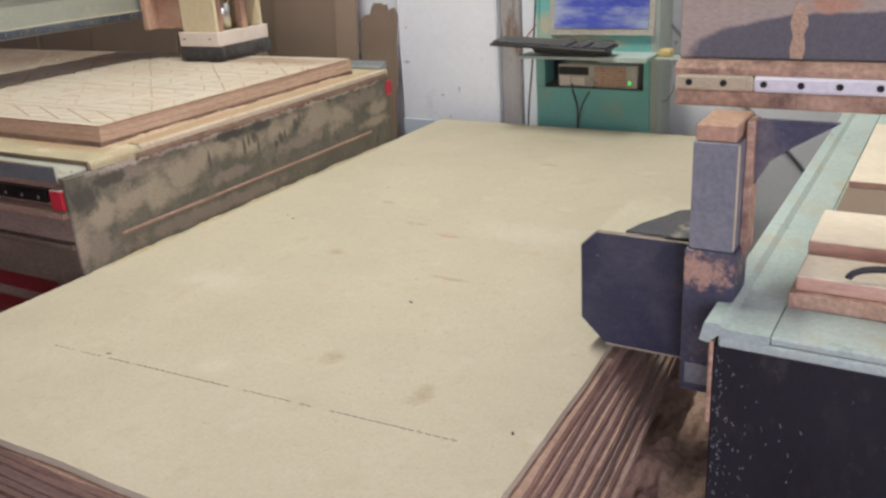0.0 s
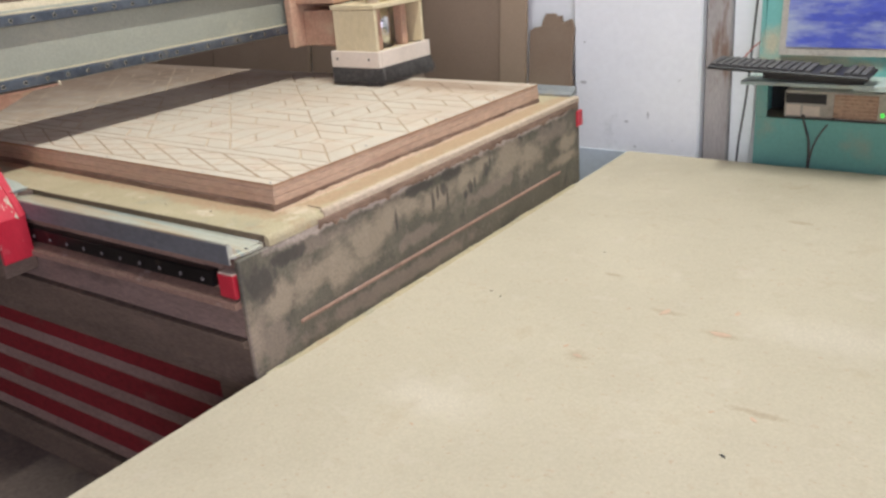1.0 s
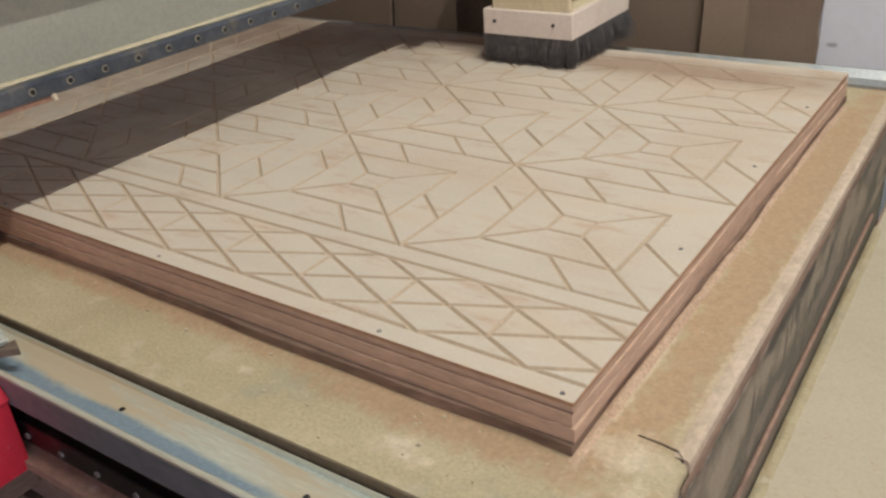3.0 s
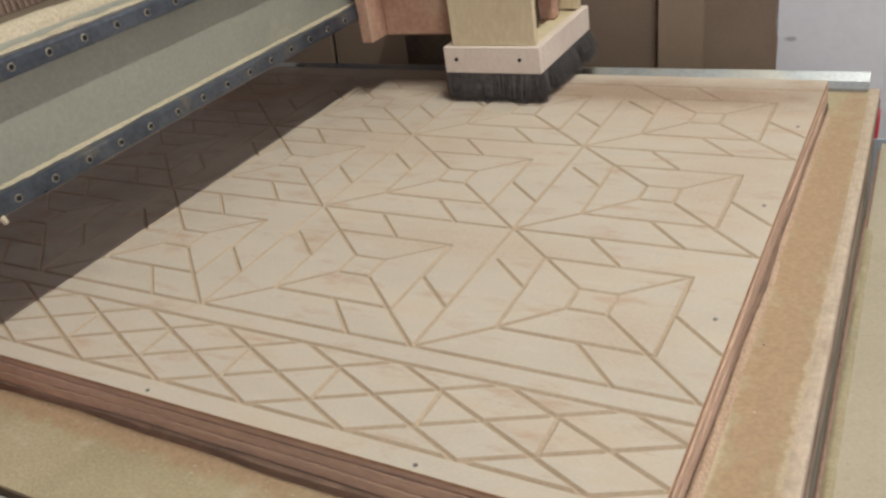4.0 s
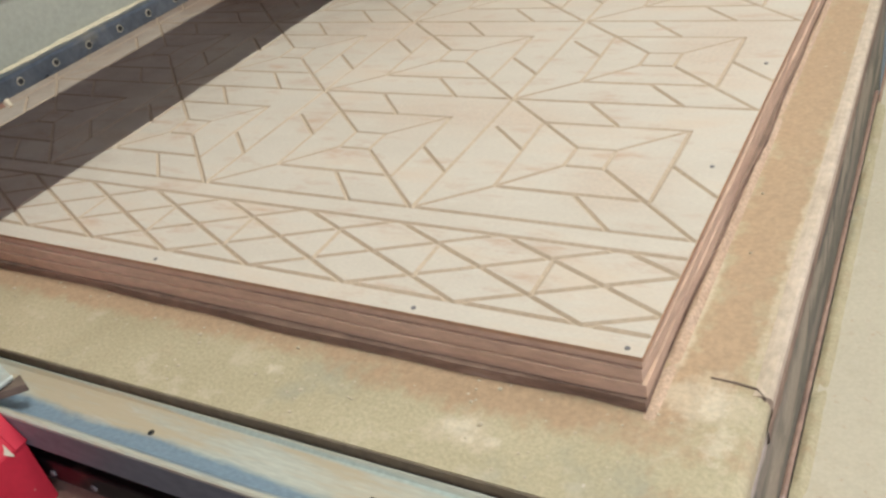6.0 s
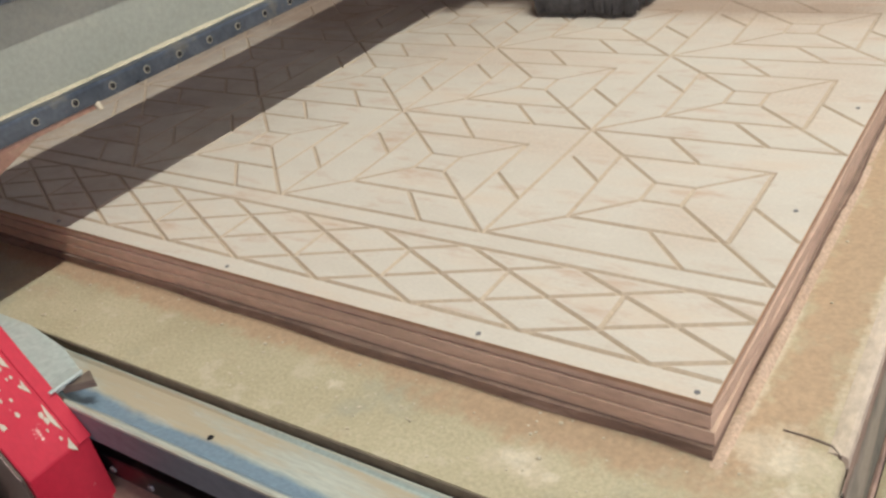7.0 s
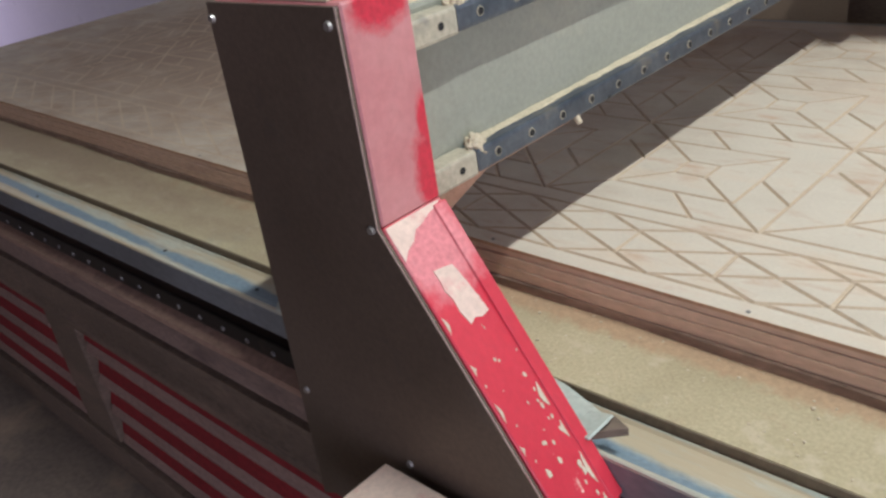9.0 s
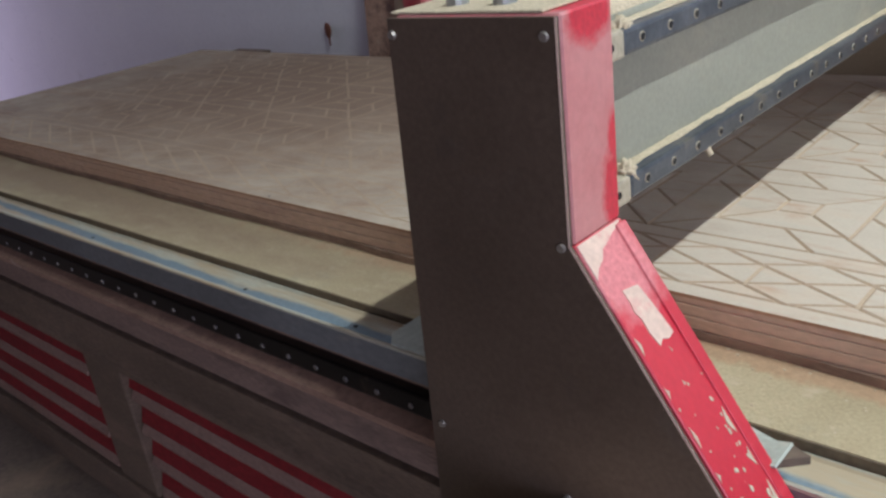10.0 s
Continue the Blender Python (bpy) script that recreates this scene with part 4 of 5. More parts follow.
part("bend_dust", leg_patch([(0.001, -0.328), (0.001, -0.250), (0.006, -0.258), (0.009, -0.272), (0.014, -0.284), (0.017, -0.297), (0.026, -0.306), (0.031, -0.318), (0.040, -0.328)]), "paledust", gantry, "cream dust lying in the bend of the column")
part("bare_patch", leg_patch([(0.062, -0.305), (0.064, -0.290), (0.066, -0.280), (0.090, -0.275), (0.112, -0.272), (0.126, -0.270), (0.128, -0.282), (0.124, -0.290), (0.128, -0.299), (0.110, -0.303), (0.096, -0.302), (0.085, -0.306), (0.075, -0.304)]), "paledust", gantry, "bare cream patch where the paint is gone")
rnd = random.Random(66)
chips = bmesh.new()
for k in range(30):
    s, y = rnd.uniform(0.10, 0.35), rnd.uniform(-0.326, -0.268)
    if rnd.random() < 0.35:
        y = rnd.uniform(-0.276, -0.266)
    r = rnd.uniform(0.0008, 0.0026) * (1.5 if s > 0.28 else 1.0)
    leg_patch([(s + r * rnd.uniform(0.8, 1.9) * math.cos(a), y + r * rnd.uniform(0.6, 1.0) * math.sin(a)) for a in [q * 2 * math.pi / 7 for q in range(7)]], chips, 0.0007)
for s, y, n in ((0.215, -0.2665, 0.030), (0.262, -0.2660, 0.022), (0.300, -0.2655, 0.040), (0.350, -0.2665, 0.020), (0.105, -0.3265, 0.020), (0.160, -0.3268, 0.014), (0.205, -0.3262, 0.024), (0.255, -0.3268, 0.012)):
    w = 0.0045 if y > -0.3 else 0.0028
    inward = -1 if y > -0.3 else 1
    leg_patch([(s, y), (s + n * 0.25, y + inward * w * rnd.uniform(0.4, 1.0)), (s + n * 0.5, y + inward * w * rnd.uniform(0.8, 1.7)), (s + n * 0.75, y + inward * w * rnd.uniform(0.4, 1.1)), (s + n, y)], chips, 0.0007)
tagged(part("paint_chip", chips, "cream", gantry, "small cream chips in the red paint"), kind="stuff")


for x in (-0.135, -0.075):
    part("top_bolt", bm_cyl(0.012, 0.011, (gx(x), -0.290, 1.340), (gx(x), -0.290, 1.353), 12), "steel", gantry, "grey bolt head on the column")
for x, z in ((0.0, 1.318), (-0.190, 1.318), (0.0, 1.114), (-0.205, 0.835), (-0.02, 0.80)):
    cs = part("cover_screw", bm_cyl(0.0052, 0.0042, (gx(x), -0.3342, z), (gx(x), -0.3375, z), 10), "bolt", gantry)
part("foot_plate", bm_prism([(gx(-0.39), -0.165), (gx(-0.39), -0.232), (gx(-0.37), -0.254), (gx(0.172), -0.254), (gx(0.176), -0.205), (gx(0.10), -0.180), (gx(0.0), -0.165)], "z", 0.8600, 0.8650, 0.001), "footplate", gantry, "grey-green foot plate of the gantry")
part("foot_flap", bm_prism([(gx(0.150), 0.8652), (gx(0.180), 0.8725), (gx(0.182), 0.8705), (gx(0.152), 0.8632)], "y", -0.252, -0.206), "footplate", gantry, "bent-up end of the foot plate")
part("torn_end", bm_prism([(gx(0.170), -0.234), (gx(0.200), -0.206), (gx(0.176), -0.196)], "z", 0.8520, 0.8630, 0.0006), "darkframe", gantry, "dark torn corner under the plate")
part("foot_block", bm_box(gx(-0.18), gx(0.20), -0.329, -0.238, 0.66, 0.705, 0.003), "darkframe", gantry)
part("carriage_block", bm_box(gx(-0.16), gx(0.16), -0.262, -0.2285, 0.72, 0.79, 0.004), "darkframe", gantry)
part("foot_bracket", bm_box(gx(-0.049), gx(0.13), -0.50, -0.3485, 0.70, 0.799, 0.004, 2), "paledust", gantry, "dust-covered motor bracket")

# the beam: hollow section with two rails on its face
BX = gx(-0.078)     # face of the beam
YB0, YB1 = -0.2455, 1.46
part("beam", bm_box(BX - 0.15, BX, YB0, YB1, 1.075, 1.292, 0.006, 2), "beam", gantry, "dusty grey-green steel beam")
part("upper_rail", bm_box(BX, BX + 0.030, -0.12, YB1 - 0.04, 1.251, 1.281, 0.005, 2), "railg", gantry, "blue-black linear rail with bolt holes")
part("upper_rail_end", bm_box(BX, BX + 0.0305, YB0 + 0.002, -0.1205, 1.250, 1.282, 0.004, 2), "railbare", gantry, "bare dusty end of the rail")
part("lower_rail", bm_box(BX, BX + 0.030, -0.12, YB1 - 0.04, 1.081, 1.111, 0.005, 2), "railg", gantry, "blue-black linear rail with bolt holes")
part("lower_rail_end", bm_box(BX, BX + 0.0305, YB0 + 0.002, -0.1205, 1.080, 1.112, 0.004, 2), "railbare", gantry, "bare dusty end of the rail")
sock = mesh_of("bolt_socket", bm_cyl(0.0046, 0.0046, (0.0300, 0, 0), (0.0313, 0, 0), 12), "hole")
ring = mesh_of("bolt_rim", bm_cyl(0.0062, 0.0058, (0.0296, 0, 0), (0.0308, 0, 0), 14), "railbare")
for z in (1.2660, 1.0960):
    for i in range(24):
        y = -0.215 + 0.0665 * i
        if y > YB1 - 0.06:
            break
        q = new("bolt_socket", sock)
        q.location, q.parent = (BX, y, z), gantry
        q = new("bolt_rim", ring)
        q.location, q.parent = (BX, y, z), gantry


def clump(bm, c, r, seed, tall=1.15):
    bmesh.ops.create_icosphere(bm, subdivisions=4, radius=1.0)
    for v in bm.verts:
        k = 0.75 + 0.55 * noise.noise(v.co * 2.3 + Vector((seed, 0, 0))) + 0.35 * noise.noise(v.co * 6.0 + Vector((0, seed, 0)))
        v.co = Vector(c) + Vector((v.co.x * 0.8, v.co.y * 1.2, v.co.z * tall)) * r * k
    return bm


for k, z in enumerate((1.275, 1.108)):
    part("dust_clump", clump(bmesh.new(), (BX + 0.018, -0.108, z), 0.017, 40 + k), "dust", gantry, "clump of sawdust caught on the rail", True)
part("rail_bolt_head", bm_cyl(0.0055, 0.004, (BX + 0.024, 0.085, 1.084), (BX + 0.032, 0.085, 1.072), 10), "dust", gantry, "dusty loose bolt")
# dust lying on the rails' tops and on the beam
def dust_line(y0, y1, x0, x1, z, seed, h=0.004):
    bm = bmesh.new()
    n = 150
    prev = None
    for i in range(n + 1):
        y = y0 + (y1 - y0) * i / n
        k = max(0.15, 0.75 + 0.9 * noise.noise(Vector((y * 14, seed, 0))) + 0.4 * noise.noise(Vector((y * 60, seed, 3))))
        row = [bm.verts.new((x0, y, z)), bm.verts.new((x0 + 0.001, y, z + h * k)), bm.verts.new((x0 + (x1 - x0) * min(1, 0.4 + 0.5 * k), y, z + h * 0.5 * k)), bm.verts.new((x0 + (x1 - x0) * min(1, 0.5 + 0.5 * k), y, z - 0.0005))]
        if prev:
            for a in range(3):
                bm.faces.new((prev[a], row[a], row[a + 1], prev[a + 1]))
        prev = row
    bmesh.ops.recalc_face_normals(bm, faces=bm.faces)
    return bm


part("dust_line", dust_line(-0.11, YB1 - 0.05, BX, BX + 0.016, 1.112, 3, 0.0025), "dust", gantry, "sawdust lying on the lower rail")
part("dust_line", dust_line(-0.11, YB1 - 0.05, BX, BX + 0.016, 1.282, 5), "dust", gantry, "sawdust lying on the upper rail")
def dust_bar(y0, y1, x, z, r, seed):
    """A rounded ridge of caked dust."""
    bm = bmesh.new()
    prev = None
    for i in range(141):
        y = y0 + (y1 - y0) * i / 140
        k = 1 + 0.10 * noise.noise(Vector((y * 9, seed, 0))) + 0.07 * noise.noise(Vector((y * 45, seed, 3)))
        row = [bm.verts.new((x + math.cos(a) * r * k, y, z + math.sin(a) * r * 0.8 * k)) for a in [q * math.pi / 8 for q in range(9)]]
        if prev:
            for a in range(8):
                bm.faces.new((prev[a], row[a], row[a + 1], prev[a + 1]))
        prev = row
    bmesh.ops.recalc_face_normals(bm, faces=bm.faces)
    return bm


part("beam_dust", dust_bar(YB0, YB1, BX - 0.030, 1.2915, 0.025, 8), "dust", gantry, "rounded ridge of caked dust on top of the beam", True)
tray = [(BX - 0.155, 1.293), (BX - 0.155, 1.352), (BX - 0.149, 1.352), (BX - 0.149, 1.299), (BX - 0.075, 1.299), (BX - 0.075, 1.293)]
part("cable_tray", bm_prism(tray, "y", YB0 + 0.03, 0.42), "slotdirt", gantry, "olive dust-covered cable tray on the beam")
part("cable_tray", bm_prism(tray, "y", 0.421, YB1 - 0.05), "rail", gantry, "black bare length of the cable tray")
ribs = bmesh.new()
for i in range(52):
    bm_box(BX - 0.1488, BX - 0.1465, YB0 + 0.04 + 0.0122 * i, YB0 + 0.0455 + 0.0122 * i, 1.301, 1.350, 0, 1, ribs)
tagged(part("tray_rib", ribs, "stepdust", gantry, "fine dusty ribs of the tray"), kind="stuff")
part("end_post", bm_box(gx(-0.262), gx(-0.228), -0.243, -0.225, 1.15, 1.372, 0.003), "redfilm", gantry, "dusty red post at the end of the beam")
part("screw_drive", bm_cyl(0.011, 0.011, (BX + 0.016, YB0, 1.185), (BX + 0.016, YB0 + 0.003, 1.185), 12), "steel", gantry)
gus = [(-0.245, 1.0748), (0.10, 1.0748), (0.02, 1.050), (-0.13, 1.00), (-0.19, 0.93), (-0.245, 0.90)]
part("gusset", bm_prism(gus, "x", BX - 0.06, BX - 0.048, 0.001), "carriage", gantry, "orange-red dusty gusset plate")
part("under_plate", bm_box(BX - 0.11, BX + 0.006, -0.244, 0.10, 1.0665, 1.0745, 0.002), "carriage", gantry, "rusty plate under the beam")
# far column
far = [(gx(-0.196), 1.337), (gx(0.0155), 1.337), (gx(0.0125), 1.1165), (gx(0.212), 0.812), (gx(0.212), 0.70), (gx(-0.205), 0.70)]
part("far_column", bm_prism(far, "y", YB1 + 0.0005, YB1 + 0.085, 0.002), "darkframe", gantry, "dark far column of the gantry")
part("far_foot", bm_box(gx(-0.2), gx(0.2), 1.385, 1.46, 0.70, 0.80, 0.003), "darkframe", gantry)

# ---- the spindle head ----
HX, HY = BX + 0.458, 1.030       # near right corner of the brush frame
HW, HD = 0.222, 0.31
headt = thing("spindle_head", "plywood spindle housing with a dark brush skirt", "spindle")


def hollow(x0, x1, y0, y1, z0, z1, t, name, material, label):
    for a in ((x0, x1, y0, y0 + t), (x0, x1, y1 - t, y1), (x0, x0 + t, y0 + t, y1 - t), (x1 - t, x1, y0 + t, y1 - t)):
        part(name, bm_box(*a, z0, z1, 0.0012), material, headt, label)


hollow(HX - HW, HX, HY, HY + HD, 0.965, 1.021, 0.018, "brush_batten", "plypink", "pinkish wooden batten of the brush frame")
part("frame_floor", bm_box(HX - HW + 0.0185, HX - 0.0185, HY + 0.0185, HY + HD - 0.0185, 1.002, 1.016), "ply", headt, "dusty floor of the housing")
part("housing_front", bm_box(HX - HW + 0.018, HX - 0.012, HY + 0.012, HY + 0.028, 1.0215, 1.165, 0.0015), "ply", headt, "pale plywood side of the housing")
part("housing_back", bm_box(HX - HW + 0.018, HX - 0.012, HY + HD - 0.030, HY + HD - 0.014, 1.0215, 1.165, 0.0015), "ply", headt, "pale plywood side of the housing")
part("housing_inner", bm_box(HX - HW + 0.018, HX - HW + 0.033, HY + 0.0285, HY + HD - 0.0305, 1.0215, 1.165), "ply", headt)
part("housing_top", bm_box(HX - HW + 0.010, HX - 0.010, HY + 0.010, HY + HD - 0.012, 1.1655, 1.180, 0.0015), "ply", headt, "plywood top of the housing")
part("spindle", bm_cyl(0.036, 0.036, (HX - 0.10, HY + 0.15, 1.0165), (HX - 0.10, HY + 0.15, 1.165), 24), "chrome", headt, "bright steel spindle", True)
part("spindle_body", bm_cyl(0.045, 0.045, (HX - 0.10, HY + 0.15, 1.1805), (HX - 0.10, HY + 0.15, 1.42), 24), "ply", headt, "pale dust-covered spindle body", True)
for dy in (0.075, 0.225):
    part("guide_post", bm_box(HX - 0.085, HX - 0.045, HY + dy - 0.016, HY + dy + 0.016, 1.0165, 1.165, 0.004), "carriage", headt, "pinkish wooden post")
    part("upper_post", bm_cyl(0.020, 0.020, (HX - 0.06, HY + dy, 1.1805), (HX - 0.06, HY + dy, 1.40), 14), "plypink", headt, "pinkish upright", True)
part("carriage", bm_box(BX + 0.0318, BX + 0.062, HY + 0.0, HY + HD, 1.03, 1.50, 0.003), "carriage", headt, "orange-brown dusty carriage plate")
part("carriage_mount", bm_box(BX + 0.0625, HX - HW + 0.012, HY + 0.03, HY + HD - 0.03, 1.185, 1.45, 0.004), "carriage", headt)
part("carriage_arm", bm_box(BX + 0.0625, HX - HW + 0.0178, HY + 0.06, HY + HD - 0.06, 1.03, 1.16, 0.004), "carriage", headt)
for x in (HX - HW + 0.03, HX - 0.045):
    part("batten_screw", bm_cyl(0.004, 0.004, (x, HY - 0.0003, 0.995), (x, HY - 0.0025, 0.995), 8), "hole", headt)


def brush():
    rnd = random.Random(5)
    bm = bmesh.new()
    per = 2 * (HW + HD)
    for layer in range(5):
        n = 520
        for i in range(n):
            s = (i + rnd.random()) / n * per
            if s < HW:
                p, o, tdir = Vector((HX - HW + s, HY, 0)), Vector((0, -1, 0)), Vector((1, 0, 0))
            elif s < HW + HD:
                p, o, tdir = Vector((HX, HY + s - HW, 0)), Vector((1, 0, 0)), Vector((0, 1, 0))
            elif s < 2 * HW + HD:
                p, o, tdir = Vector((HX - (s - HW - HD), HY + HD, 0)), Vector((0, 1, 0)), Vector((-1, 0, 0))
            else:
                p, o, tdir = Vector((HX - HW, HY + HD - (s - 2 * HW - HD), 0)), Vector((-1, 0, 0)), Vector((0, -1, 0))
            p = p - o * (0.0015 + 0.0034 * layer)
            top = p + Vector((0, 0, 0.9649))
            w = 0.0018
            splay = rnd.uniform(-0.004, 0.012 if layer < 2 else 0.004) + 0.014 * max(0, noise.noise(Vector((s * 18, layer * 0.1, 2)))) + (0.022 * max(0, (s - HW) / HD - 0.2) if HW < s < HW + HD else 0)
            tip = p + o * splay + tdir * (rnd.uniform(-0.008, 0.008) + 0.012 * noise.noise(Vector((s * 25, 7, 1)))) + Vector((0, 0, 0.9012 + max(0, rnd.gauss(0, 0.003))))
            mid = (top + tip) / 2 + o * splay * 0.15
            q = [bm.verts.new(v) for v in (top - tdir * w, top + tdir * w, mid + tdir * w, mid - tdir * w, tip)]
            bm.faces.new((q[0], q[1], q[2], q[3]))
            bm.faces.new((q[3], q[2], q[4]))
    return bm


tagged(part("brush_skirt", brush(), "bristle", headt, "dark grey bristle skirt touching the panel"), kind="stuff")
part("brush_core", bm_prism([(HX - HW + 0.016, HY + 0.016), (HX - 0.016, HY + 0.016), (HX - 0.016, HY + HD - 0.016), (HX - HW + 0.016, HY + HD - 0.016)], "z", 0.915, 0.9648), "bristle", headt)

# the machine stands a little askew to the boards on it
for machine in (router, gantry, headt, side_ridge):
    nudge = (0.092, -0.116, 0) if machine in (gantry, headt) else (0.1, -0.134, 0)
    machine.matrix_world = Matrix.Translation(nudge) @ Matrix.Rotation(0.0165, 4, "Z") @ Matrix.Translation((-0.1, 0.13, 0))

# ---- the stack of plain sheets beside the router ----
def sheet(z0, z1, dx, dy, seed, material, label, x1=1.47):
    bm = slab(0.122 + dx * 0.5, x1 + abs(dx), -0.845 + dy, 1.755 - abs(dy), z0, z1, seed, 0.002)
    for v in bm.verts:      # the right edge runs in towards the wall
        left = 0.118 - 0.017 * v.co.y
        right = 1.5675 - 0.052 * v.co.y - 0.30 * max(0.0, dx) * (v.co.y + 0.845)
        v.co.x = left + (v.co.x - 0.122) * (right - left) / 1.348
    return tagged(single("fibreboard_sheet", bm, material, label, "sheet"), group="sheets stacked beside the router")


sheet(0.5235, 0.540, 0.0, 0.0, 51, "mdf", "pale fibreboard sheet with small stains, on top of a stack")
for i in range(9):
    z = 0.5230 - 0.0165 * i
    sheet(z - 0.016, z, (-0.016 if i == 0 else 0.012 + 0.013 * i), -0.006 - 0.004 * (i % 3), 52 + i, ("pinkdust", "pinkdust", "stepdust", "pinkdust", "stepdust", "pinkdust", "channel", "pinkdust", "stepdust")[i], "fibreboard sheet with a reddish-brown edge, in a stack")
stand = thing("sheet_stand", "dark steel stand under the stacked sheets", "stand")
for y in (-0.6, 0.45, 1.5):
    part("bearer", bm_box(0.16, 1.52, y - 0.04, y + 0.04, 0.28, 0.3733, 0.004), "darkframe", stand)
    for x in (0.22, 1.42):
        part("leg", bm_box(x - 0.03, x + 0.03, y - 0.03, y + 0.03, 0.0, 0.28, 0.003), "darkframe", stand)
# pencil dashes and specks on the top sheet
dash = mesh_of("pencil_dash", bm_box(-0.006, 0.006, -0.0008, 0.0008, 0.5402, 0.5405), "hole")
line = thing("pencil_line", "dashed pencil line on the fibreboard sheet", "marking")
rnd = random.Random(77)
for i in range(62):
    f = i / 61
    if rnd.random() < 0.12:
        continue
    o = new("dash", dash)
    o.location, o.parent = (0.431 + 1.054 * f, -0.547 + 0.065 * f + rnd.uniform(-0.0006, 0.0006), 0), line
    o.rotation_euler.z = 0.062 + rnd.uniform(-0.05, 0.05)

speck = {m: mesh_of("speck", bm_prism([(0.005 * (1 + 0.3 * math.sin(3 * a)) * math.cos(a), 0.003 * math.sin(a)) for a in [i * 0.7 for i in range(9)]], "z", 0.5402, 0.5406), m) for m in ("hole", "edge", "sawdust")}
marks = thing("sheet_specks", "small dark and pale specks on the fibreboard sheet", "marking")
for k, (x, y, s, m) in enumerate(((0.910, 0.415, 4.5, "edge"), (0.762, 0.469, 3.6, "edge"), (1.062, -0.021, 1.4, "hole"), (0.581, -0.522, 1.2, "hole"), (1.534, -0.421, 1.2, "hole"), (0.325, 0.389, 0.9, "hole"), (0.910, 0.532, 2.4, "edge"), (0.523, -0.206, 1.2, "sawdust"), (0.998, 0.105, 1.3, "sawdust"), (1.068, -0.519, 1.2, "sawdust"), (0.843, -0.311, 1.0, "sawdust"), (0.363, 0.370, 1.0, "hole"), (0.677, 0.184, 2.2, "edge"), (0.634, 0.213, 1.6, "edge"), (1.072, 0.115, 1.8, "edge"), (0.469, 0.751, 0.8, "hole"), (1.234, 0.910, 1.5, "edge"))):
    o = new("speck", speck[m])
    o.location, o.scale, o.rotation_euler.z, o.parent = (x, y, 0), (s, s * 0.8, 1), k * 1.3, marks

# ---- the control cabinet at the back wall ----
cab = thing("control_cabinet", "teal control cabinet with a monitor and an open computer bay", "cabinet")
CX0, CX1, CY = 0.560, 1.058, 1.78
part("front_panel", bm_box(CX0, CX1, CY, CY + 0.012, 0.10, 0.704, 0.002), "teal", cab, "dusty teal lower panel")
part("side_left", bm_box(CX0, CX0 + 0.014, CY + 0.0125, 1.945, 0.10, 1.30), "teal", cab)
part("side_right", bm_box(CX1, CX1 + 0.035, CY + 0.002, 1.945, 0.10, 1.30, 0.003), "tealgrey", cab, "dust-grey side of the cabinet")
part("bay_left", bm_box(CX0, 0.599, CY, CY + 0.012, 0.7045, 0.845), "teal", cab)
part("bay_right", bm_box(1.031, CX1, CY, CY + 0.012, 0.7045, 0.845), "teal", cab)
part("bay_floor", bm_box(0.56, 1.04, CY + 0.013, 1.94, 0.69, 0.704), "darkframe", cab)
part("bay_back", bm_box(0.56, 1.04, 1.93, 1.94, 0.7045, 0.86), "blackplastic", cab)
part("base", bm_box(CX0 + 0.02, CX1 - 0.02, CY + 0.02, 1.94, 0.0, 0.0995), "darkframe", cab)
part("keyboard_shelf", bm_box(CX0 - 0.01, CX1 + 0.034, CY - 0.15, CY + 0.012, 0.8465, 0.859, 0.002), "mint", cab, "pale teal keyboard shelf")
part("shelf_edge", bm_box(0.90, CX1 + 0.035, CY - 0.156, CY - 0.1505, 0.842, 0.861, 0.001), "mint", cab, "pale mint edge of the shelf")
part("side_shelf", bm_box(CX1 + 0.0355, 1.20, CY - 0.06, CY + 0.03, 0.838, 0.847, 0.002), "tealgrey", cab, "small dusty side shelf")
part("apron", bm_prism([(CY + 0.004, 0.8575), (CY + 0.016, 0.8575), (CY + 0.062, 1.30), (CY + 0.050, 1.30)], "x", CX0, CX1), "teal", cab, "sloping teal upper panel")
mon = new("monitor_frame", mesh_of("monitor_frame", bm_prism([(CY - 0.012, 0.925), (CY + 0.0095, 0.925), (CY + 0.048, 1.30), (CY + 0.026, 1.30)], "x", 0.630, 1.072), "beige"))
mon.parent = cab
tagged(mon, "dusty cream monitor bezel")
part("screen", bm_prism([(CY - 0.0125, 0.952), (CY - 0.0085, 0.952), (CY + 0.0235, 1.29), (CY + 0.0195, 1.29)], "x", 0.652, 1.050), "screen", mon, "blue lit screen dulled by dust")

pc = thing("desktop_computer", "old dusty beige computer lying in the cabinet bay", "computer")
part("case", bm_box(0.652, 1.000, CY + 0.022, 1.92, 0.7045, 0.800, 0.004), "beige", pc, "dusty beige case")
part("drive_slot", bm_box(0.657, 0.790, CY + 0.0195, CY + 0.0215, 0.756, 0.790, 0.001), "blackplastic", pc, "dark drive slot")
part("drive_cover", bm_box(0.660, 0.708, CY + 0.019, CY + 0.0215, 0.712, 0.752, 0.001), "plypink", pc, "pale drive cover")
part("drive_cover", bm_box(0.715, 0.772, CY + 0.019, CY + 0.0215, 0.712, 0.748, 0.001), "plypink", pc, "pale drive cover")
part("grille", bm_box(0.815, 0.952, CY + 0.0195, CY + 0.0215, 0.710, 0.792, 0.001), "rust", pc, "brown dust-clogged grille")
for i in range(6):
    part("grille_bar", bm_box(0.818, 0.949, CY + 0.0175, CY + 0.0192, 0.718 + 0.0125 * i, 0.722 + 0.0125 * i), "edge", pc)
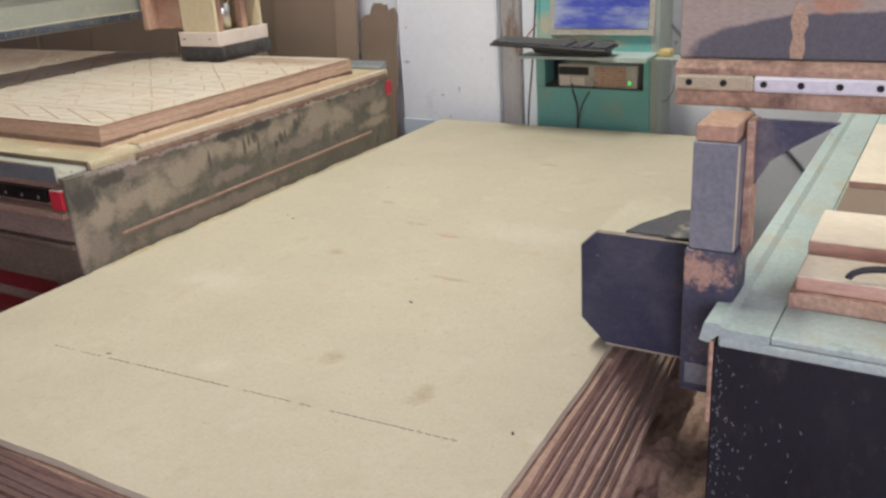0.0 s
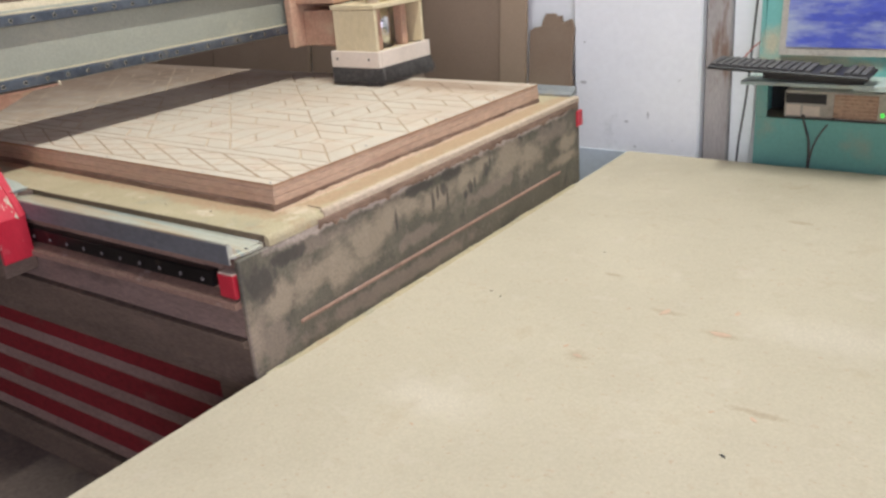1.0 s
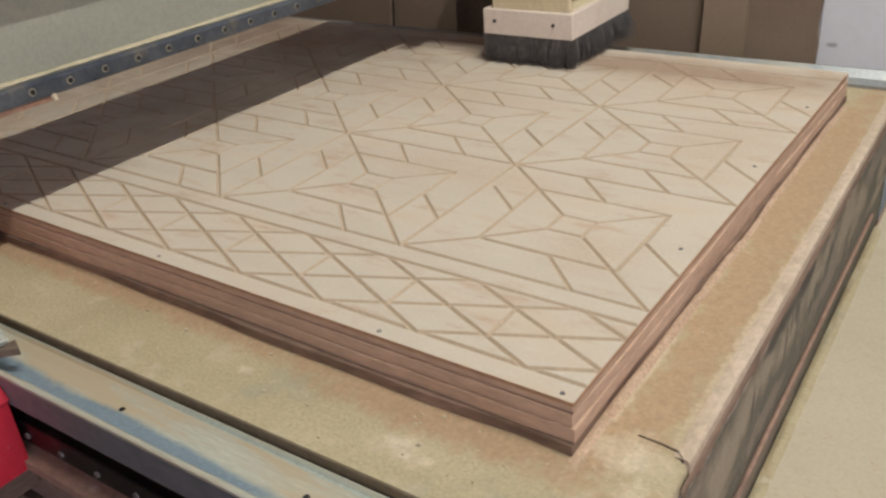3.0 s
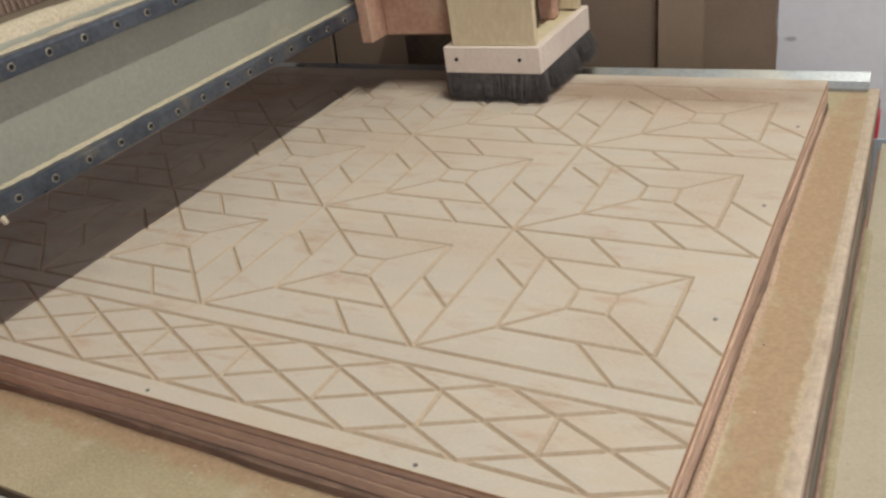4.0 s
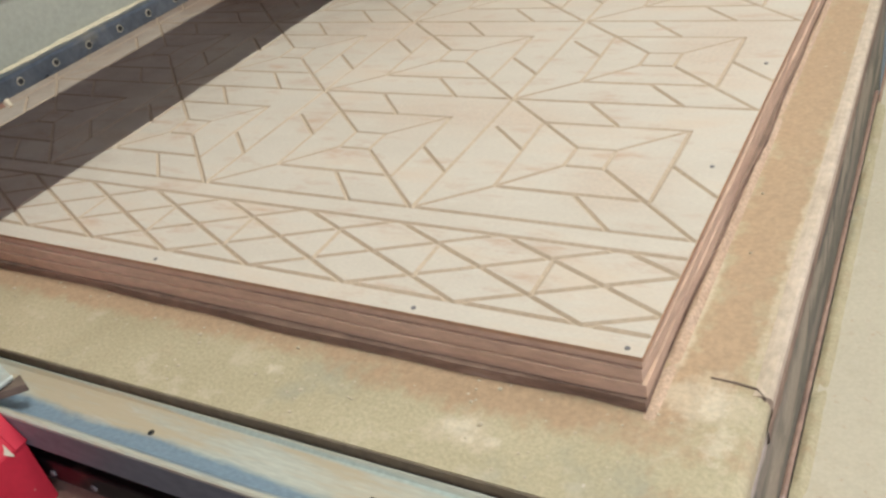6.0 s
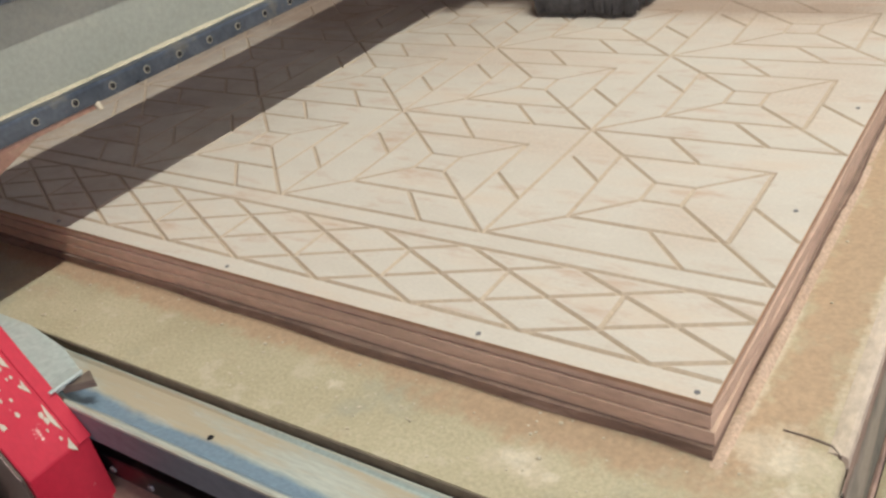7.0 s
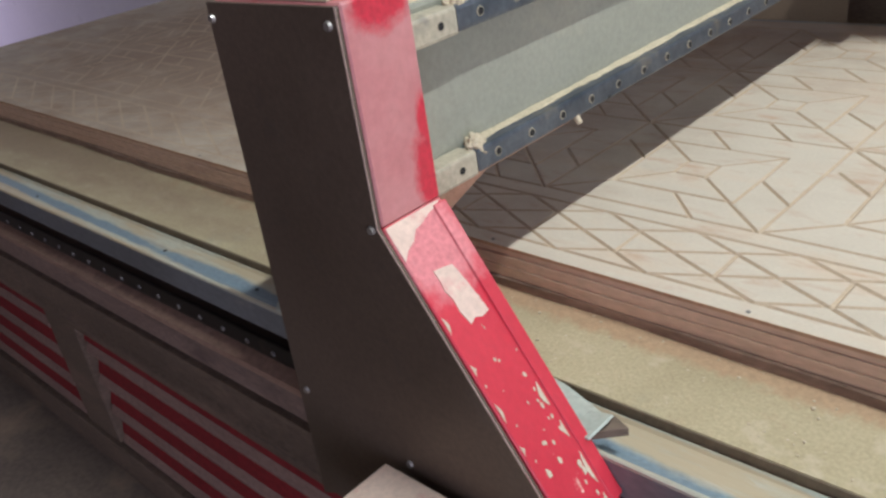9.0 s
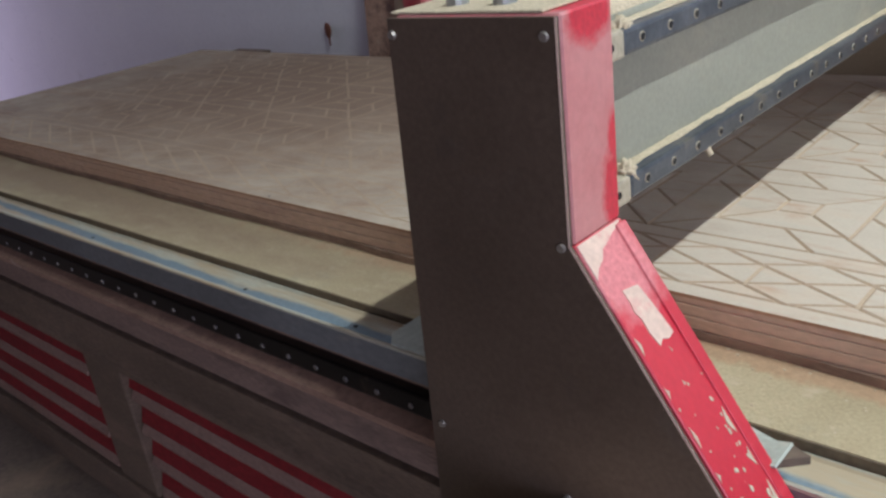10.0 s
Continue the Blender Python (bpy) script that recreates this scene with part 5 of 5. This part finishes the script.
led = part("power_light", bm_box(0.962, 0.972, CY + 0.019, CY + 0.0215, 0.722, 0.736), "greenled", pc, "glowing green power light")

kb = thing("keyboard", "black dusty keyboard on the cabinet shelf", "keyboard")
kb.matrix_world = Matrix.Translation((0.955, 0, 0.872)) @ Matrix.Rotation(0.042, 4, "Y") @ Matrix.Translation((-0.955, 0, -0.860))
ky = CY - 0.155
bmk = bm_prism([(ky - 0.065, 0.8735), (ky + 0.075, 0.879), (ky + 0.075, 0.889), (ky - 0.065, 0.885)], "x", 0.455, 0.955, 0.003)
part("keyboard_body", bmk, "blackplastic", kb)
part("keyboard_foot", bm_box(0.62, 0.93, ky + 0.01, ky + 0.07, 0.8430, 0.8785), "blackplastic", kb)
key = mesh_of("key", bm_box(-0.0095, 0.0095, -0.0095, 0.0095, 0, 0.008, 0.002), "cable")
for r in range(5):
    for c in range(21):
        if c in (14, 17):
            continue
        o = new("key", key)
        o.parent = kb
        o.location = (0.469 + 0.0233 * c, ky - 0.038 + 0.0255 * r, 0.8850 + 0.0008 * r)
        o.rotation_euler.x = 0.03
tagged(single("sponge", bm_box(1.100, 1.150, CY - 0.045, CY + 0.01, 0.8475, 0.876, 0.008, 2), "sponge", "yellow sponge on the cabinet's side shelf", "sponge"))
tube("power_cable", [(0.72, CY + 0.015, 0.716), (0.725, CY - 0.006, 0.70), (0.755, CY - 0.008, 0.64), (0.752, CY - 0.008, 0.56), (0.748, CY - 0.008, 0.40), (0.75, CY - 0.01, 0.02)], 0.004, "cable", None, "black power cable hanging from the computer", "cable")
tube("data_cable", [(0.82, CY + 0.015, 0.712), (0.80, CY - 0.005, 0.69), (0.765, CY - 0.008, 0.63), (0.752, CY - 0.012, 0.55), (0.752, CY - 0.012, 0.3), (0.76, CY - 0.012, 0.02)], 0.003, "cable", None, "thin dark cable hanging in front of the cabinet", "cable")
tube("side_cable", [(0.53, CY + 0.10, 1.25), (0.505, 1.90, 1.02), (0.512, 1.86, 0.85), (0.495, 1.85, 0.66), (0.47, 1.86, 0.5), (0.46, 1.90, 0.02)], 0.004, "cable", None, "grey cable hanging beside the cabinet", "cable")
tube("red_wire", [(0.50, 1.80, 0.90), (0.53, 1.82, 0.945), (0.575, 1.80, 0.975)], 0.0025, "red_cable", None, "short red wire beside the cabinet", "wire")
tube("wall_hose", [(1.03, 1.938, 1.02), (1.10, 1.94, 0.93), (1.22, 1.94, 0.81), (1.40, 1.94, 0.63), (1.60, 1.94, 0.435), (1.72, 1.94, 0.30), (1.78, 1.94, 0.01)], 0.0065, "hose", None, "grey hose running down the wall", "hose")
tube("loop_wire", [(1.14, 1.80, 0.838), (1.165, 1.80, 0.78), (1.15, 1.81, 0.70), (1.11, 1.83, 0.65), (1.088, 1.84, 0.655)], 0.0016, "cable", None, "thin wire looping below the side shelf", "wire")

# far left: hook on the wall and a rusty board
hook = bmesh.new()
bmesh.ops.create_icosphere(hook, subdivisions=3, radius=1)
bmesh.ops.transform(hook, matrix=Matrix.Translation((-3.99, 1.938, 0.846)) @ Matrix.Diagonal((0.026, 0.008, 0.040, 1)), verts=hook.verts)
bm_cyl(0.006, 0.004, (-3.99, 1.94, 0.81), (-3.988, 1.935, 0.765), 10, hook)
single("wall_hook", hook, "hookrust", "rusty leaf-shaped iron hook on the wall", "hook", smooth=True)
leaning_board(-3.60, -3.36, 1.5, 1.78, 1.92, 0.018, "rust", "rusty brown board leaning on the dim wall", 0.04, 8)
single("steel_offcut", bm_box(-3.86, -3.62, 1.24, 1.30, 0.8665, 0.892, 0.002), "darkframe", "dark steel offcut lying on the far strip", "offcut")

# ---- the second machine ----
m2 = thing("second_router", "second router with navy covers and a mint-painted bed", "router")
cov = [(1.431, 0.606), (1.431, 0.765), (1.466, 0.800), (1.656, 0.800), (1.656, 0.556), (1.482, 0.556)]
box2 = new("motor_cover", mesh_of("motor_cover", bm_prism(cov, "y", -0.03, 0.182, 0.002), "navy"))
box2.parent = m2
tagged(box2, "navy chamfered motor cover with worn edges")
part("cover_film", bm_prism([(1.4295, 0.74), (1.4295, 0.7665), (1.4655, 0.8022), (1.60, 0.8022), (1.60, 0.8012), (1.4660, 0.8008), (1.4305, 0.7655), (1.4305, 0.74)], "y", -0.026, 0.180), "cream", box2, "cream dust film on the chamfer")
part("cover_top", bm_prism([(1.522, -0.024), (1.652, -0.024), (1.652, 0.135), (1.61, 0.15), (1.582, 0.13), (1.566, 0.09), (1.536, 0.03)], "z", 0.8024, 0.807, 0.001), "navydust", box2, "dark top crusted with pale dust")
part("cover_edge", bm_box(1.466, 1.655, -0.0315, -0.0295, 0.7985, 0.8015), "cream", box2)
part("cover_edge_low", bm_box(1.485, 1.655, -0.0315, -0.0295, 0.5545, 0.5575), "cream", box2)
part("post_lower", bm_box(1.6575, 1.748, -0.098, -0.004, 0.528, 0.815, 0.003), "postnavy", m2, "navy lower post with scratched edges")
part("post_upper", bm_box(1.664, 1.742, -0.092, 0.0, 0.8155, 1.012, 0.0015), "postgrey", m2, "worn grey upper post")
part("post_cap", bm_box(1.666, 1.735, -0.086, 0.04, 1.0125, 1.0415, 0.002), "carriage", m2, "rusty block on the post")
part("post_nut", bm_box(1.668, 1.742, -0.101, -0.0985, 0.546, 0.588, 0.001), "postgrey", m2, "grey metal tab")
part("post_side", bm_box(1.7425, 1.756, -0.050, 0.0, 0.80, 1.0415, 0.002), "rust", m2, "rust-coloured side of the post")
part("post_worn_edge", bm_box(1.7395, 1.7435, -0.0935, -0.0905, 0.82, 1.010, 0.0008), "cream", m2, "paint worn pale along the post's edge")
part("bracket", bm_prism([(1.7565, 1.0415), (1.885, 1.0415), (1.82, 1.000), (1.78, 0.970), (1.7565, 0.925)], "y", -0.03, -0.015), "postnavy", m2, "navy gusset bracket")
part("beam_low", bm_box(1.585, 2.75, 0.055, 0.12, 1.042, 1.073, 0.004), "rust", m2, "brown dusty lower edge of the beam")
part("rail_end", bm_box(1.588, 1.728, 0.045, 0.07, 1.0735, 1.101, 0.004), "dust", m2, "tan dust-covered end of the rail")
part("rail_bar", bm_box(1.7285, 2.75, 0.043, 0.07, 1.0735, 1.101, 0.004), "chrome2", m2, "bright steel rail with bolt holes")
for i in range(13):
    part("rail_hole", bm_cyl(0.006, 0.006, (1.615 + 0.062 * i + (0.008 if i > 1 else 0), 0.0445, 1.088), (1.615 + 0.062 * i + (0.008 if i > 1 else 0), 0.0415, 1.088), 10), "hole", m2)
part("beam_ledge", bm_prism([(0.05, 1.1015), (0.05, 1.112), (0.068, 1.124), (0.12, 1.124), (0.12, 1.1015)], "x", 1.586, 2.75), "rust", m2, "ledge caked with brown dust")
part("beam_plate", bm_box(1.584, 2.75, 0.085, 0.12, 1.1245, 1.52, 0.003), "dustyplate", m2, "dust-covered plate rubbed dark in places")
part("plate_patch", bm_prism([(1.780, 1.128), (1.800, 1.127), (1.804, 1.145), (1.800, 1.17), (1.806, 1.185), (1.802, 1.21), (1.797, 1.222), (1.784, 1.223), (1.780, 1.205), (1.776, 1.19), (1.782, 1.165), (1.778, 1.145)], "y", 0.0835, 0.0852), "sawdust", m2, "tan patch of caked dust")
part("bed_rim", bm_prism([(1.714, 0.688), (1.722, 0.722), (1.748, 0.724), (1.760, 0.715), (1.83, 0.715), (1.83, 0.70), (1.745, 0.70), (1.730, 0.685)], "y", -0.19, 1.6), "mint", m2, "mint-painted folded rim with dust")
part("bed_front_rim", bm_box(1.7465, 2.75, -0.192, -0.135, 0.6805, 0.6995, 0.004), "mint", m2, "mint-painted front edge")
part("bed_top", bm_box(1.8305, 2.75, -0.188, 1.6, 0.70, 0.7145, 0.003), "mint", m2)
part("bed_body", bm_box(1.738, 2.75, -0.182, 1.58, 0.0, 0.6795, 0.004), "blackscratch", m2, "scratched black front of the machine")
part("corner_primer", bm_box(1.730, 1.7375, -0.183, -0.12, 0.52, 0.684, 0.002), "rust", m2, "rubbed orange primer at the corner")


def plank(x0, x1, y0, y1, z0, z1, label, material="timber"):
    ob = tagged(single("timber_plank", bm_box(x0, x1, y0, y1, z0, z1, 0.002), material, label, "plank"), group="timber on the second router")
    if material == "timber":
        ob.data.materials.append(M["pinkwood"])
        for f in ob.data.polygons:
            f.material_index = 0 if f.normal.z > 0.5 else 1
    return ob


plank(1.834, 2.74, -0.060, 0.30, 0.715, 0.7440, "dark dusty board under the timber", "rust")
plank(1.842, 2.74, -0.046, 0.066, 0.7445, 0.772, "pale planed timber plank with reddish sawn edges")
plank(1.838, 2.74, 0.104, 0.296, 0.7445, 0.786, "wide pale planed timber plank with reddish sawn edges")
plank(1.850, 2.74, 0.31, 0.55, 0.715, 0.762, "brown board between the planks", "board")
plank(1.852, 2.74, 0.56, 1.15, 0.715, 0.775, "very wide pale timber board", "timber")
tube("tool_hook", [(1.925, -0.045, 0.779), (1.928, -0.042, 0.790), (1.955, -0.035, 0.800), (2.00, -0.03, 0.800), (2.05, -0.03, 0.795)], 0.006, "blackplastic", None, "black bent hose of the orange tool on the plank", "hose")
single("orange_tool", bm_box(2.03, 2.16, -0.06, 0.0, 0.7725, 0.82, 0.01, 2), "orange", "orange plastic tool body lying on the plank", "tool")


def dust_heap():
    bm = bmesh.new()
    n, m_ = 80, 200
    g = []
    for i in range(n + 1):
        row = []
        for j in range(m_ + 1):
            f, q = i / n, j / m_
            x, y = 1.50 + 0.40 * f, -1.0 + 1.7 * q
            e = min(1, 4 * (1 - f) * 4, 6 * q, 6 * (1 - q), 5 * f + 0.2)
            z = 0.30 * max(0, e) * (0.9 + 0.16 * noise.noise(Vector((x * 7, y * 4, 1)))) + 0.035 * abs(noise.noise(Vector((x * 18, y * 8, 4)))) + 0.012 * noise.noise(Vector((x * 70, y * 50, 2)))
            row.append(bm.verts.new((x, y, max(0.0, z))))
        g.append(row)
    for i in range(n):
        for j in range(m_):
            bm.faces.new((g[i][j], g[i + 1][j], g[i + 1][j + 1], g[i][j + 1]))
    bmesh.ops.recalc_face_normals(bm, faces=bm.faces)
    return single("dust_heap", bm, "pinkdust", "heap of brown sawdust piled between the machines", "sawdust", "stuff", True)


dust_heap()

# crumbs of dust on the bed
rnd = random.Random(91)
crumbs = bmesh.new()
for k in range(150):
    x = rnd.uniform(-1.3, 0.07)
    y = rnd.uniform(-0.13, -0.012) if x < 0.0 else rnd.uniform(-0.13, 0.9)
    r = rnd.uniform(0.0008, 0.0022) * (1.3 if rnd.random() < 0.06 else 0.8)
    res = bmesh.ops.create_icosphere(crumbs, subdivisions=1, radius=r)
    for v in res["verts"]:
        v.co = Vector((v.co.x * 1.5 + x, v.co.y * 1.2 + y, v.co.z * 0.6 + 0.8388 + r * 0.2))
single("dust_crumbs", crumbs, "dust", "pale crumbs of sawdust on the router bed", "sawdust", "stuff")
# white scratches on the black front and the navy covers
rnd = random.Random(123)
scr = bmesh.new()
for k in range(150):
    x, z = 1.742 + abs(rnd.gauss(0, 0.10)), rnd.uniform(0.15, 0.66)
    if rnd.random() < 0.4:
        x = rnd.uniform(1.741, 1.76)
    w, hh, a = rnd.uniform(0.0004, 0.0014), rnd.uniform(0.001, 0.005) * (2.2 if rnd.random() < 0.1 else 1.0), rnd.uniform(-0.7, 0.7)
    q = [(x + math.cos(a) * i * w - math.sin(a) * j * hh, z + math.sin(a) * i * w + math.cos(a) * j * hh) for i, j in ((-1, -1), (0.8, -0.7), (1, 0.9), (-0.6, 1))]
    scr.faces.new([scr.verts.new((u, -0.1826, v)) for u, v in q])
tagged(part("scratches", scr, "postgrey", m2, "small white scratches in the black paint"), kind="stuff")
for ob in [m2] + [o for o in scene.objects if o.name.split(".")[0] in ("timber_plank", "tool_hook", "orange_tool")]:
    ob.location += Vector((0.085, -0.030, 0.0))
